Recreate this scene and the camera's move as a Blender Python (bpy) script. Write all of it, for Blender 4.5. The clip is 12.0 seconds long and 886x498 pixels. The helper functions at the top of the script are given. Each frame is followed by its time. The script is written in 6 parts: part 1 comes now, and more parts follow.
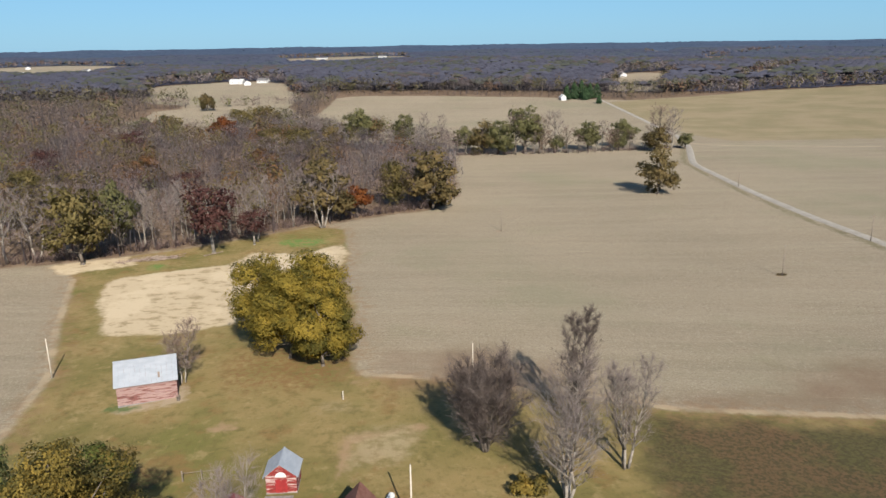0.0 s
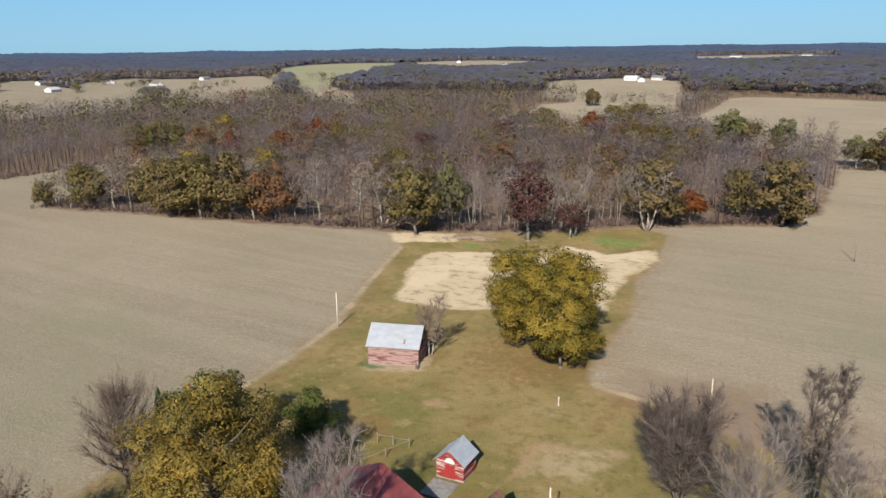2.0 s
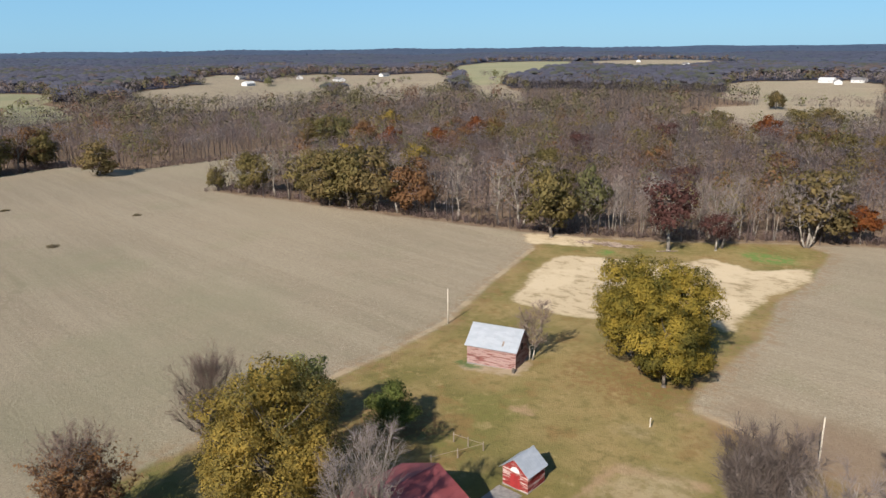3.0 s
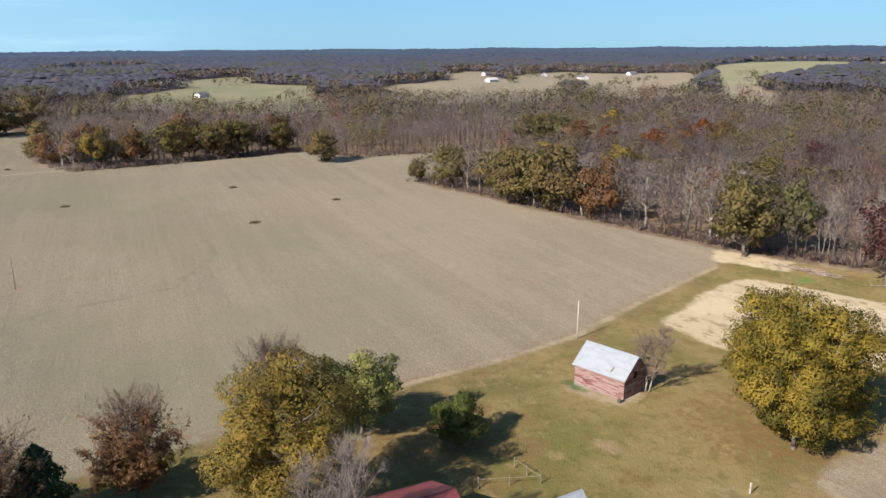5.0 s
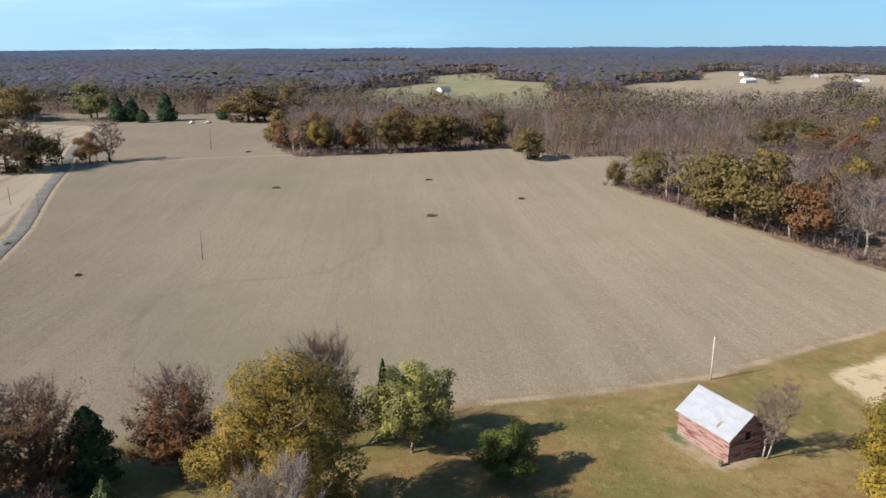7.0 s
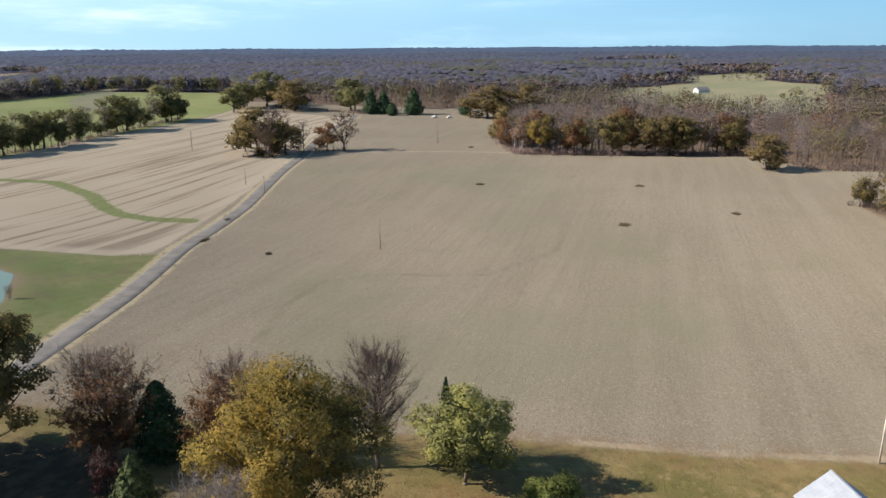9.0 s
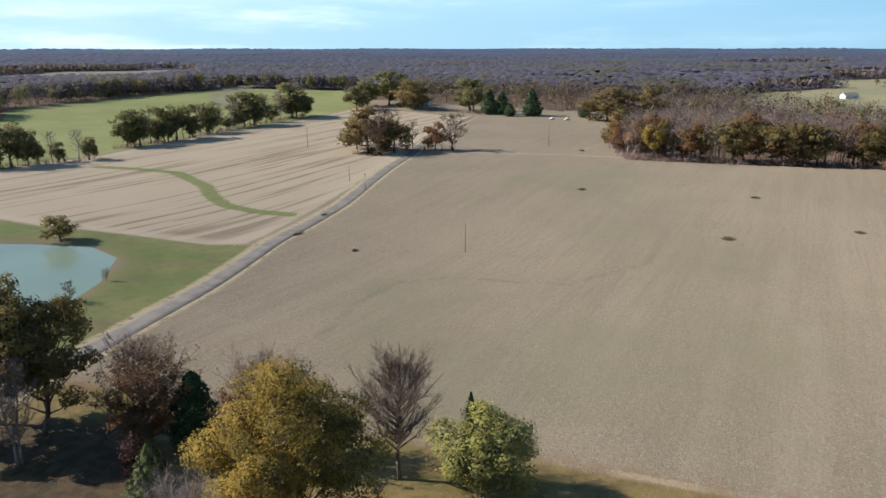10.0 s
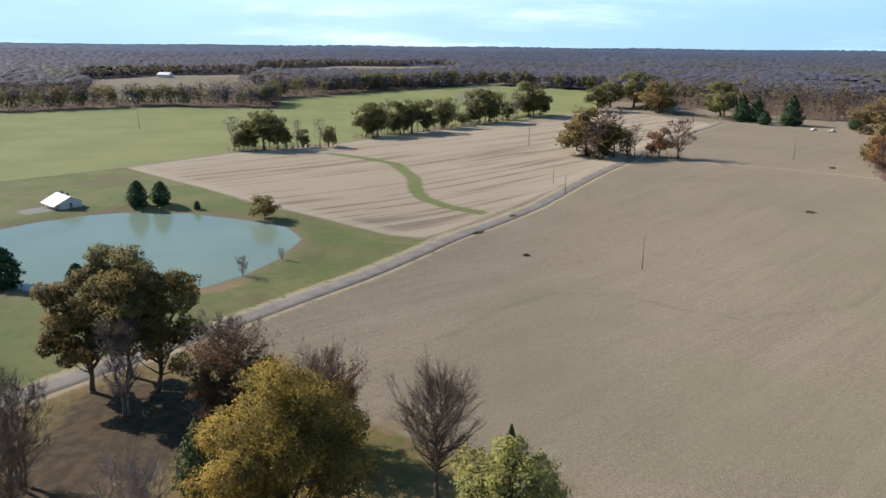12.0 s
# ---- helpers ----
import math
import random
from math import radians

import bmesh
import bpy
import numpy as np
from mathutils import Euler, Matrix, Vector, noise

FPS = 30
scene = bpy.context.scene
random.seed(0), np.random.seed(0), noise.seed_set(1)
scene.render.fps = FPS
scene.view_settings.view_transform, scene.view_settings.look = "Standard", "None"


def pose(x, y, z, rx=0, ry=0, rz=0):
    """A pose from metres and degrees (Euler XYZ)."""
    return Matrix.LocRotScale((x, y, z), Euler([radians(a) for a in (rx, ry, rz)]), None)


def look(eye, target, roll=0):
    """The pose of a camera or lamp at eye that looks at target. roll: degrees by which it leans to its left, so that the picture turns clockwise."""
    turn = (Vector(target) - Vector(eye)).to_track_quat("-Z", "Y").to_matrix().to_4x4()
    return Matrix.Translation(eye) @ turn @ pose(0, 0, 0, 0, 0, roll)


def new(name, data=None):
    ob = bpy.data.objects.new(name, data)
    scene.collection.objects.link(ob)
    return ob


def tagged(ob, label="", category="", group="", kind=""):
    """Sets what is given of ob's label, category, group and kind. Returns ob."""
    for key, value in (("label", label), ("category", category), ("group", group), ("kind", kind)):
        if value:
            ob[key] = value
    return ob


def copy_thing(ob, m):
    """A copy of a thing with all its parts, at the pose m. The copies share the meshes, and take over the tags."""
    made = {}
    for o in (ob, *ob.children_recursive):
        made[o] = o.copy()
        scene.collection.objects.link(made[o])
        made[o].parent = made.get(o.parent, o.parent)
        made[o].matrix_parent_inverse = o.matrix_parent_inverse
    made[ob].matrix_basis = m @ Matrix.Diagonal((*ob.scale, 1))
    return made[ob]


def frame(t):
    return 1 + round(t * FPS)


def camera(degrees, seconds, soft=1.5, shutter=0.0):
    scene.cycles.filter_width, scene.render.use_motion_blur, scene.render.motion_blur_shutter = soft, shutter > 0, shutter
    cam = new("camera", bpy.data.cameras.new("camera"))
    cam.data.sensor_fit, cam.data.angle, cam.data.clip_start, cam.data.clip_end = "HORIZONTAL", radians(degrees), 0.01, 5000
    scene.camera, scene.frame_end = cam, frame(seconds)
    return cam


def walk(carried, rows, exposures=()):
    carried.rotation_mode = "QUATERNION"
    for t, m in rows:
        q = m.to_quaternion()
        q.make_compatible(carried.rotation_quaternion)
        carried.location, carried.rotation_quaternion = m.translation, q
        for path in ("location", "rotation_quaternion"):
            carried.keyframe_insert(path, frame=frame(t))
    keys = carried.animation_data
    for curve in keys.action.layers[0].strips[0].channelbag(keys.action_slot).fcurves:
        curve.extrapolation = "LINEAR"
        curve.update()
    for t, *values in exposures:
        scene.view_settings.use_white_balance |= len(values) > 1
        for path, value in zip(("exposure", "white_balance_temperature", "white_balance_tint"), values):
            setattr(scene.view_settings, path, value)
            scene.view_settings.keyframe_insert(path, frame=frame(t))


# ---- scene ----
cam = camera(61.75, 12.0, soft=1.5)
# seconds, place of the eye, turn about x, y and z
ROWS = [
    (0.0, 0.00, 0.00, 63.00, 74.392, 0.823, 2.307),
    (0.5, 5.93, 2.62, 62.42, 74.459, 0.739, 9.994),
    (1.0, 11.69, 5.38, 61.97, 74.518, 0.678, 17.640),
    (1.5, 17.19, 8.42, 61.66, 74.560, 0.813, 24.843),
    (2.0, 22.49, 12.01, 61.57, 74.616, 0.711, 32.924),
    (2.5, 27.20, 16.16, 61.60, 74.634, 0.628, 40.016),
    (3.0, 31.20, 20.76, 61.59, 74.633, 0.561, 46.502),
    (3.5, 34.55, 25.68, 61.53, 74.653, 0.528, 51.771),
    (5.5, 38.99, 52.15, 59.97, 74.642, 0.327, 70.923),
    (6.0, 38.34, 59.05, 59.67, 74.615, 0.232, 76.006),
    (6.5, 37.33, 65.78, 59.36, 74.620, 0.253, 80.843),
    (8.5, 26.99, 90.83, 58.24, 74.648, 0.333, 100.626),
    (9.0, 23.28, 96.26, 58.04, 74.635, 0.357, 105.960),
    (9.5, 19.27, 101.36, 57.93, 74.641, 0.304, 110.735),
    (10.0, 14.87, 106.23, 57.81, 74.708, 0.069, 116.057),
    (10.5, 10.21, 110.69, 57.76, 74.736, -0.125, 121.123),
    (11.0, 5.38, 114.69, 57.82, 74.685, -0.350, 126.232),
    (11.5, 0.43, 118.39, 57.92, 74.613, -0.464, 131.061),
    (12.0, -4.64, 122.12, 57.96, 74.561, -0.519, 136.299),
]
EXPOSURE = 0.38
walk(cam, [(t, pose(x, y, z, a, b, c)) for t, x, y, z, a, b, c in ROWS], exposures=[(0.0, EXPOSURE, 6550.0, 10.0), (3.0, EXPOSURE + 0.04, 6550.0, 11.0), (6.0, EXPOSURE + 0.18, 6580.0, 12.0), (9.0, EXPOSURE + 0.17, 6560.0, 12.0), (12.0, EXPOSURE + 0.18, 6580.0, 13.0)])

# ---------------------------------------------------------------- light
SUN_AZ, SUN_EL = radians(-71.0), radians(34.0)
world = bpy.data.worlds.new("sky")
world.use_nodes = True
scene.world = world
wn = world.node_tree
sky = wn.nodes.new("ShaderNodeTexSky")
sky.sky_type, sky.sun_disc = "NISHITA", False
sky.sun_elevation, sky.sun_rotation = SUN_EL, radians(90.0) - SUN_AZ
sky.altitude, sky.air_density, sky.dust_density, sky.ozone_density = 900.0, 1.0, 0.35, 4.0
wn.nodes["Background"].inputs["Strength"].default_value = 0.043
tint = wn.nodes.new("ShaderNodeMix")
tint.data_type, tint.blend_type = "RGBA", "MULTIPLY"
tint.inputs[0].default_value = 1.0
tint.inputs[7].default_value = (0.68, 0.94, 1.30, 1.0)
wn.links.new(sky.outputs[0], tint.inputs[6])
veil = wn.nodes.new("ShaderNodeMix")
veil.data_type = "RGBA"
veil.inputs[0].default_value = 0.30
veil.inputs[7].default_value = (4.4, 8.4, 12.4, 1.0)
wn.links.new(tint.outputs[2], veil.inputs[6])
wn.links.new(veil.outputs[2], wn.nodes["Background"].inputs["Color"])
sun = new("sun", bpy.data.lights.new("sun", "SUN"))
sun.data.energy, sun.data.angle, sun.data.color = 5.0, radians(0.53), (1.0, 0.94, 0.85)
sun.matrix_world = look((300 * math.cos(SUN_AZ) * math.cos(SUN_EL), 300 * math.sin(SUN_AZ) * math.cos(SUN_EL), 300 * math.sin(SUN_EL)), (0, 0, 0))

# ---------------------------------------------------------------- plan
HILLS = [(-12, 98, 2.4, 38), (-75, 90, 0.3, 50), (-180, -15, -4.6, 60), (-85, 235, -1.9, 70), (-5, 290, -2.5, 90),
         (-120, -110, 2.9, 60), (-290, 80, 0.8, 90), (-400, -100, 2.2, 110), (-60, -30, 2.0, 70), (-20, 170, 2.5, 60)]
LAWN = [(-128, 214), (-115, 199), (-96, 156), (-83, 130), (-78, 109), (-75.5, 90), (-74, 77), (-70, 52), (-66, 20), (-63, -5), (-30, 0), (60, 10), (120, 40), (120, 116),
        (54, 116), (34, 116), (6, 121), (-10, 125), (-21, 126), (-24, 133), (-29, 170), (-38, 200), (-40, 226), (-48, 262), (-60, 269), (-97, 235)]
SAND = [(-83, 152), (-92, 168), (-101, 185), (-104, 200), (-87, 209), (-74, 215), (-73, 231), (-56, 226), (-45, 242), (-40, 226), (-42, 203),
        (-35, 168), (-45, 172), (-53, 160), (-66, 153)]
STUBBLE = [(-137, -232), (-198, -244), (-265, -239), (-351, -253), (-495, -258), (-578, -272), (-573, -228), (-545, -146), (-400, -112), (-324, -85),
           (-254, -68), (-158, -47), (-150, -55), (-136, -112)]
MEADOW = [(-137, -236), (-198, -248), (-265, -243), (-351, -257), (-495, -262), (-590, -276), (-690, -350), (-643, -473), (-524, -494), (-393, -506),
          (-356, -456), (-265, -526), (-160, -543), (0, -560), (200, -480), (120, -230), (-40, -215)]
BANK = [(-137, -234), (-135, -112), (-149, -55), (-158, -44), (-115, -21), (-72, -10), (-32, -3), (40, 8), (130, 24), (300, 20), (300, -260), (0, -225)]
POND = [(-59, -131), (-70, -134), (-85, -134), (-95, -131), (-112, -115), (-121, -94), (-126, -78), (-121, -62), (-104, -48), (-91, -42), (-76, -39), (-67, -43),
        (-53, -58), (-45, -70), (-34, -80), (-24, -98), (-32, -118)]
OLIVE = [(132, 590), (150, 500), (165, 478), (420, 480), (520, 760), (300, 800), (128, 735)]
OPEN = [(-15, 298), (-60, 270), (-97, 236), (-128, 216), (-158, 204), (-206, 187), (-273, 169), (-290, 210), (-305, 270), (-335, 305), (-362, 290), (-359, 169), (-397, 145),
        (-386, 103), (-376, 65), (-370, 25), (-412, 8), (-480, 10), (-580, -5), (-640, -60), (-640, -200), (-640, -290), (-700, -350), (-650, -473), (-524, -494),
        (-393, -506), (-356, -456), (-265, -526), (-160, -543), (0, -560), (300, -500), (560, -100), (560, 760), (300, 800), (150, 745), (70, 782), (-47, 798),
        (-143, 796), (-141, 734), (-137, 603), (-81, 482), (-20, 465), (-11, 421), (-7, 325)]
CLEARINGS = [[(-295, 591), (-292, 658), (-267, 701), (-229, 738), (-181, 768), (-163, 695), (-198, 636), (-197, 545), (-241, 565)],
             [(-377, 842), (-374, 917), (-320, 944), (-259, 934), (-221, 922), (-208, 864), (-216, 796), (-275, 780), (-309, 816)],
             [(-744, 1165), (-771, 1304), (-691, 1325), (-780, 1600), (-620, 1415), (-647, 1240), (-673, 1136)],
             [(-560, 2150), (-452, 2180), (-329, 2229), (-194, 2211), (-165, 1873), (-290, 1653), (-438, 1753)],
             [(179, 1008), (220, 1028), (256, 1023), (243, 968), (192, 964)],
             [(590, 2500), (690, 2500), (523, 2087), (469, 2100)],
             [(774, 2172), (957, 2278), (853, 2029), (656, 1904)],
             [(440, 1154), (500, 1175), (396, 1007), (363, 1003)],
             [(530, 1772), (578, 1762), (486, 1500), (436, 1490)],
             [(-800, 343), (-880, 430), (-891, 510), (-850, 590), (-758, 553), (-708, 490), (-716, 400), (-744, 358)],
             [(-984, 498), (-1099, 591), (-1073, 637), (-938, 561), (-918, 498)],
             [(-953, 596), (-1040, 746), (-899, 742), (-891, 865), (-710, 740), (-646, 640), (-655, 586), (-799, 617), (-865, 607)],
             [(-1008, 1340), (-1040, 1599), (-897, 1788), (-672, 1512), (-708, 1332), (-786, 1172)],
             [(-626, 688), (-614, 716), (-557, 689), (-527, 654), (-573, 653)],
             [(-1602, -70), (-1743, 7), (-1791, 111), (-1686, 133), (-1500, 14)],
             [(-294, -744), (-374, -711), (-499, -755), (-465, -693), (-370, -670), (-307, -705)],
             [(-553, -835), (-662, -858), (-870, -934), (-1050, -944), (-926, -801), (-701, -736), (-616, -784)]]
GREEN_CLEARINGS = [[(-882, 894), (-1060, 1124), (-1035, 1295), (-1085, 1514), (-856, 1233), (-746, 978), (-680, 830), (-727, 790)],
                   [(-836, 54), (-903, 122), (-934, 226), (-856, 276), (-729, 240), (-695, 200), (-735, 163), (-821, 111)],
                   [(-987, 128), (-1075, 245), (-963, 227), (-916, 130)], [(-626, -484), (-694, -512), (-630, -443), (-604, -449)]]
ROAD = [(420, 60), (120, 22), (40, 6), (-32, -5), (-72, -12), (-115, -23.6), (-167, -43), (-223, -54), (-293, -74), (-335, -84), (-400, -106), (-470, -125), (-560, -146)]
ROAD_EAST = [(150, 60), (138, 160), (130, 232), (124, 270), (119, 321), (115, 393), (130, 455), (136, 500), (133, 593), (127, 724), (120, 830)]
TRACKS = [[(-350, -76), (-356, -50), (-368, -17), (-374, 23), (-383, 70), (-394, 112), (-400, 150)], [(134, 470), (148, 458), (230, 446), (330, 450)]]
WATERWAY = [(-237, -207), (-240, -185), (-240, -158), (-220, -121), (-204, -102), (-196, -88), (-195, -74), (-199, -61)]
WATER_Z = 1.55


def seg_dist(x, y, pts, closed):
    d = np.full(x.shape, 1e9)
    for (ax, ay), (bx, by) in zip(pts, pts[1:] + (pts[:1] if closed else [])):
        ux, uy = bx - ax, by - ay
        k = np.clip(((x - ax) * ux + (y - ay) * uy) / max(ux * ux + uy * uy, 1e-9), 0, 1)
        d = np.minimum(d, np.hypot(x - ax - k * ux, y - ay - k * uy))
    return d


def inside(x, y, pts):
    c = np.zeros(x.shape, bool)
    for (ax, ay), (bx, by) in zip(pts, pts[1:] + pts[:1]):
        if ay != by:
            c ^= ((ay > y) != (by > y)) & (x < (bx - ax) * (y - ay) / (by - ay) + ax)
    return c


def uneven(x, y):
    """Places pushed about a little, for field edges that wander."""
    return x + 9 * np.sin(y / 27 + 0.5) + 5 * np.sin(y / 11 + x / 19), y + 9 * np.sin(x / 31 + 1.7) + 5 * np.sin(x / 13 - y / 17)


def sdf(x, y, pts):
    """Distance to a polygon's outline, positive inside."""
    return np.where(inside(x, y, pts), 1, -1) * seg_dist(x, y, pts, True)


def ramp(v, a, b):
    k = np.clip((v - a) / (b - a), 0, 1)
    return k * k * (3 - 2 * k)


def height(x, y):
    x, y = np.asarray(x, float), np.asarray(y, float)
    r = np.hypot(x + 60, y - 60)
    z = 20 * ramp(r, 450, 1100) + 13 * ramp(r, 1100, 4500)
    for cx, cy, a, s in HILLS:
        z = z + a * np.exp(-((x - cx) ** 2 + (y - cy) ** 2) / (2 * s * s))
    z = z + ramp(r, 500, 900) * (4 * np.sin(x / 170 + 1) * np.cos(y / 210) + 2 * np.sin((x + y) / 95))
    near = np.abs(x + 80) < 90
    if near.any():
        d = sdf(x, y, POND)
        dug = np.where(d > 0, WATER_Z - 0.15 - np.clip(d, 0, 6) * 0.15, WATER_Z - 0.1 + np.clip(-d, 0, 14) * 0.06)
        k = np.where(near, ramp(d, -14, -2), 0)
        z = z * (1 - k) + dug * k
    return z


def gz(x, y):
    return float(height(np.array([x]), np.array([y]))[0])


def hull(pts):
    """The convex outline round some points."""
    pts = sorted(pts)
    sides = []
    for run in (pts, pts[::-1]):
        line = []
        for p in run:
            while len(line) > 1 and (line[-1][0] - line[-2][0]) * (p[1] - line[-2][1]) - (line[-1][1] - line[-2][1]) * (p[0] - line[-2][0]) <= 0:
                line.pop()
            line.append(p)
        sides += line[:-1]
    return sides


def opened_up(pts):
    """A clearing, carried on towards the camera past what trees hide, to fit its view."""
    more = []
    for x, y in pts:
        k = 1 - (6.0 if math.hypot(x, y) < 1250 else 3.0) / (58 - min(gz(x, y), 30))
        more.append((-10 + (x + 10) * k, 70 + (y - 70) * k))
    return hull(list(pts) + more)


CLEARINGS = [opened_up(p) for p in CLEARINGS]
GREEN_CLEARINGS = [opened_up(p) for p in GREEN_CLEARINGS]


# ---------------------------------------------------------------- materials
class Nodes:
    def __init__(self, name):
        self.mat = bpy.data.materials.new(name)
        self.mat.use_nodes = True
        self.t = self.mat.node_tree
        self.out = self.t.nodes["Material Output"]
        self.bsdf = self.t.nodes["Principled BSDF"]
        self.bsdf.inputs["Specular IOR Level"].default_value = 0.25
        self.geo = self.t.nodes.new("ShaderNodeNewGeometry")
        self.pos = self.geo.outputs["Position"]

    def put(self, socket, v):
        if hasattr(v, "is_linked"):
            self.t.links.new(v, socket)
        else:
            socket.default_value = v if not (isinstance(v, tuple) and len(v) == 3 and len(socket.default_value) == 4) else (*v, 1)

    def math(self, op, a, b=0.0, c=0.0, clamp=False):
        n = self.t.nodes.new("ShaderNodeMath")
        n.operation, n.use_clamp = op, clamp
        for i, v in enumerate((a, b, c)):
            self.put(n.inputs[i], v)
        return n.outputs[0]

    def mapped(self, vec, scale=(1, 1, 1), turn=0.0):
        n = self.t.nodes.new("ShaderNodeMapping")
        self.put(n.inputs["Vector"], vec)
        n.inputs["Scale"].default_value, n.inputs["Rotation"].default_value = scale, (0, 0, radians(turn))
        return n.outputs[0]

    def noise(self, scale, detail=3.0, vec=None, rough=0.55):
        n = self.t.nodes.new("ShaderNodeTexNoise")
        self.put(n.inputs["Vector"], self.pos if vec is None else vec)
        n.inputs["Scale"].default_value, n.inputs["Detail"].default_value, n.inputs["Roughness"].default_value = scale, detail, rough
        return n.outputs[0]

    def fit(self, v, a, b, lo=0.0, hi=1.0):
        n = self.t.nodes.new("ShaderNodeMapRange")
        n.interpolation_type = "SMOOTHSTEP"
        for i, k in enumerate((v, a, b, lo, hi)):
            self.put(n.inputs[i], k)
        return n.outputs[0]

    def mix(self, f, a, b, blend="MIX"):
        n = self.t.nodes.new("ShaderNodeMix")
        n.data_type, n.blend_type = "RGBA", blend
        self.put(n.inputs[0], f)
        self.put(n.inputs[6], a)
        self.put(n.inputs[7], b)
        return n.outputs[2]

    def attr(self, name):
        n = self.t.nodes.new("ShaderNodeAttribute")
        n.attribute_name = name
        return n.outputs["Fac"]

    def rand(self):
        return self.t.nodes.new("ShaderNodeObjectInfo").outputs["Random"]

    def object_pos(self):
        return self.t.nodes.new("ShaderNodeTexCoord").outputs["Object"]

    def bump(self, h, strength=0.4, dist=0.1):
        n = self.t.nodes.new("ShaderNodeBump")
        self.put(n.inputs["Height"], h)
        n.inputs["Strength"].default_value, n.inputs["Distance"].default_value = strength, dist
        self.t.links.new(n.outputs[0], self.bsdf.inputs["Normal"])

    def done(self, colour, rough=0.9, metal=0.0):
        self.put(self.bsdf.inputs["Base Color"], colour)
        self.put(self.bsdf.inputs["Roughness"], rough)
        self.bsdf.inputs["Metallic"].default_value = metal
        return self.mat


def plain(name, c1, c2, scale=3.0, rough=0.8, metal=0.0, bump=0.0):
    """Two tones in large and small blotches."""
    n = Nodes(name)
    p = n.object_pos()
    f = n.math("ADD", n.math("MULTIPLY", n.noise(scale, 4, p), 0.7), n.math("MULTIPLY", n.noise(scale * 7, 3, p), 0.3))
    if bump:
        n.bump(n.noise(scale * 9, 3, p), bump, 0.03)
    return n.done(n.mix(n.fit(f, 0.38, 0.62), c1, c2), rough, metal)


def foliage(name, tones, clump=0.35, glow=0.46, crowns=False):
    """Leaves: one of three tones by leaf and by clump, with light through the blade."""
    n = Nodes(name)
    r = n.math("ADD", n.math("MULTIPLY", n.attr("crown_tone"), 2.2), -0.6) if crowns else n.geo.outputs["Random Per Island"]
    big = n.noise(clump, 2)
    mid = n.noise(clump * 3.4, 2)
    f = n.math("ADD", n.math("MULTIPLY", r, 0.30 if crowns else 0.18), n.math("ADD", n.math("MULTIPLY", n.fit(big, 0.34, 0.66), 0.44), n.math("MULTIPLY", n.fit(mid, 0.34, 0.66), 0.30)))
    c = n.mix(n.fit(f, 0.15, 0.5), tones[0], tones[1])
    c = n.mix(n.fit(f, 0.55, 0.9), c, tones[2])
    n.done(c, 0.75)
    n.bsdf.inputs["Specular IOR Level"].default_value = 0.15
    tr = n.t.nodes.new("ShaderNodeBsdfTranslucent")
    n.t.links.new(c, tr.inputs["Color"])
    m = n.t.nodes.new("ShaderNodeMixShader")
    m.inputs[0].default_value = glow
    n.t.links.new(n.bsdf.outputs[0], m.inputs[1])
    n.t.links.new(tr.outputs[0], m.inputs[2])
    n.t.links.new(m.outputs[0], n.out.inputs["Surface"])
    return n.mat


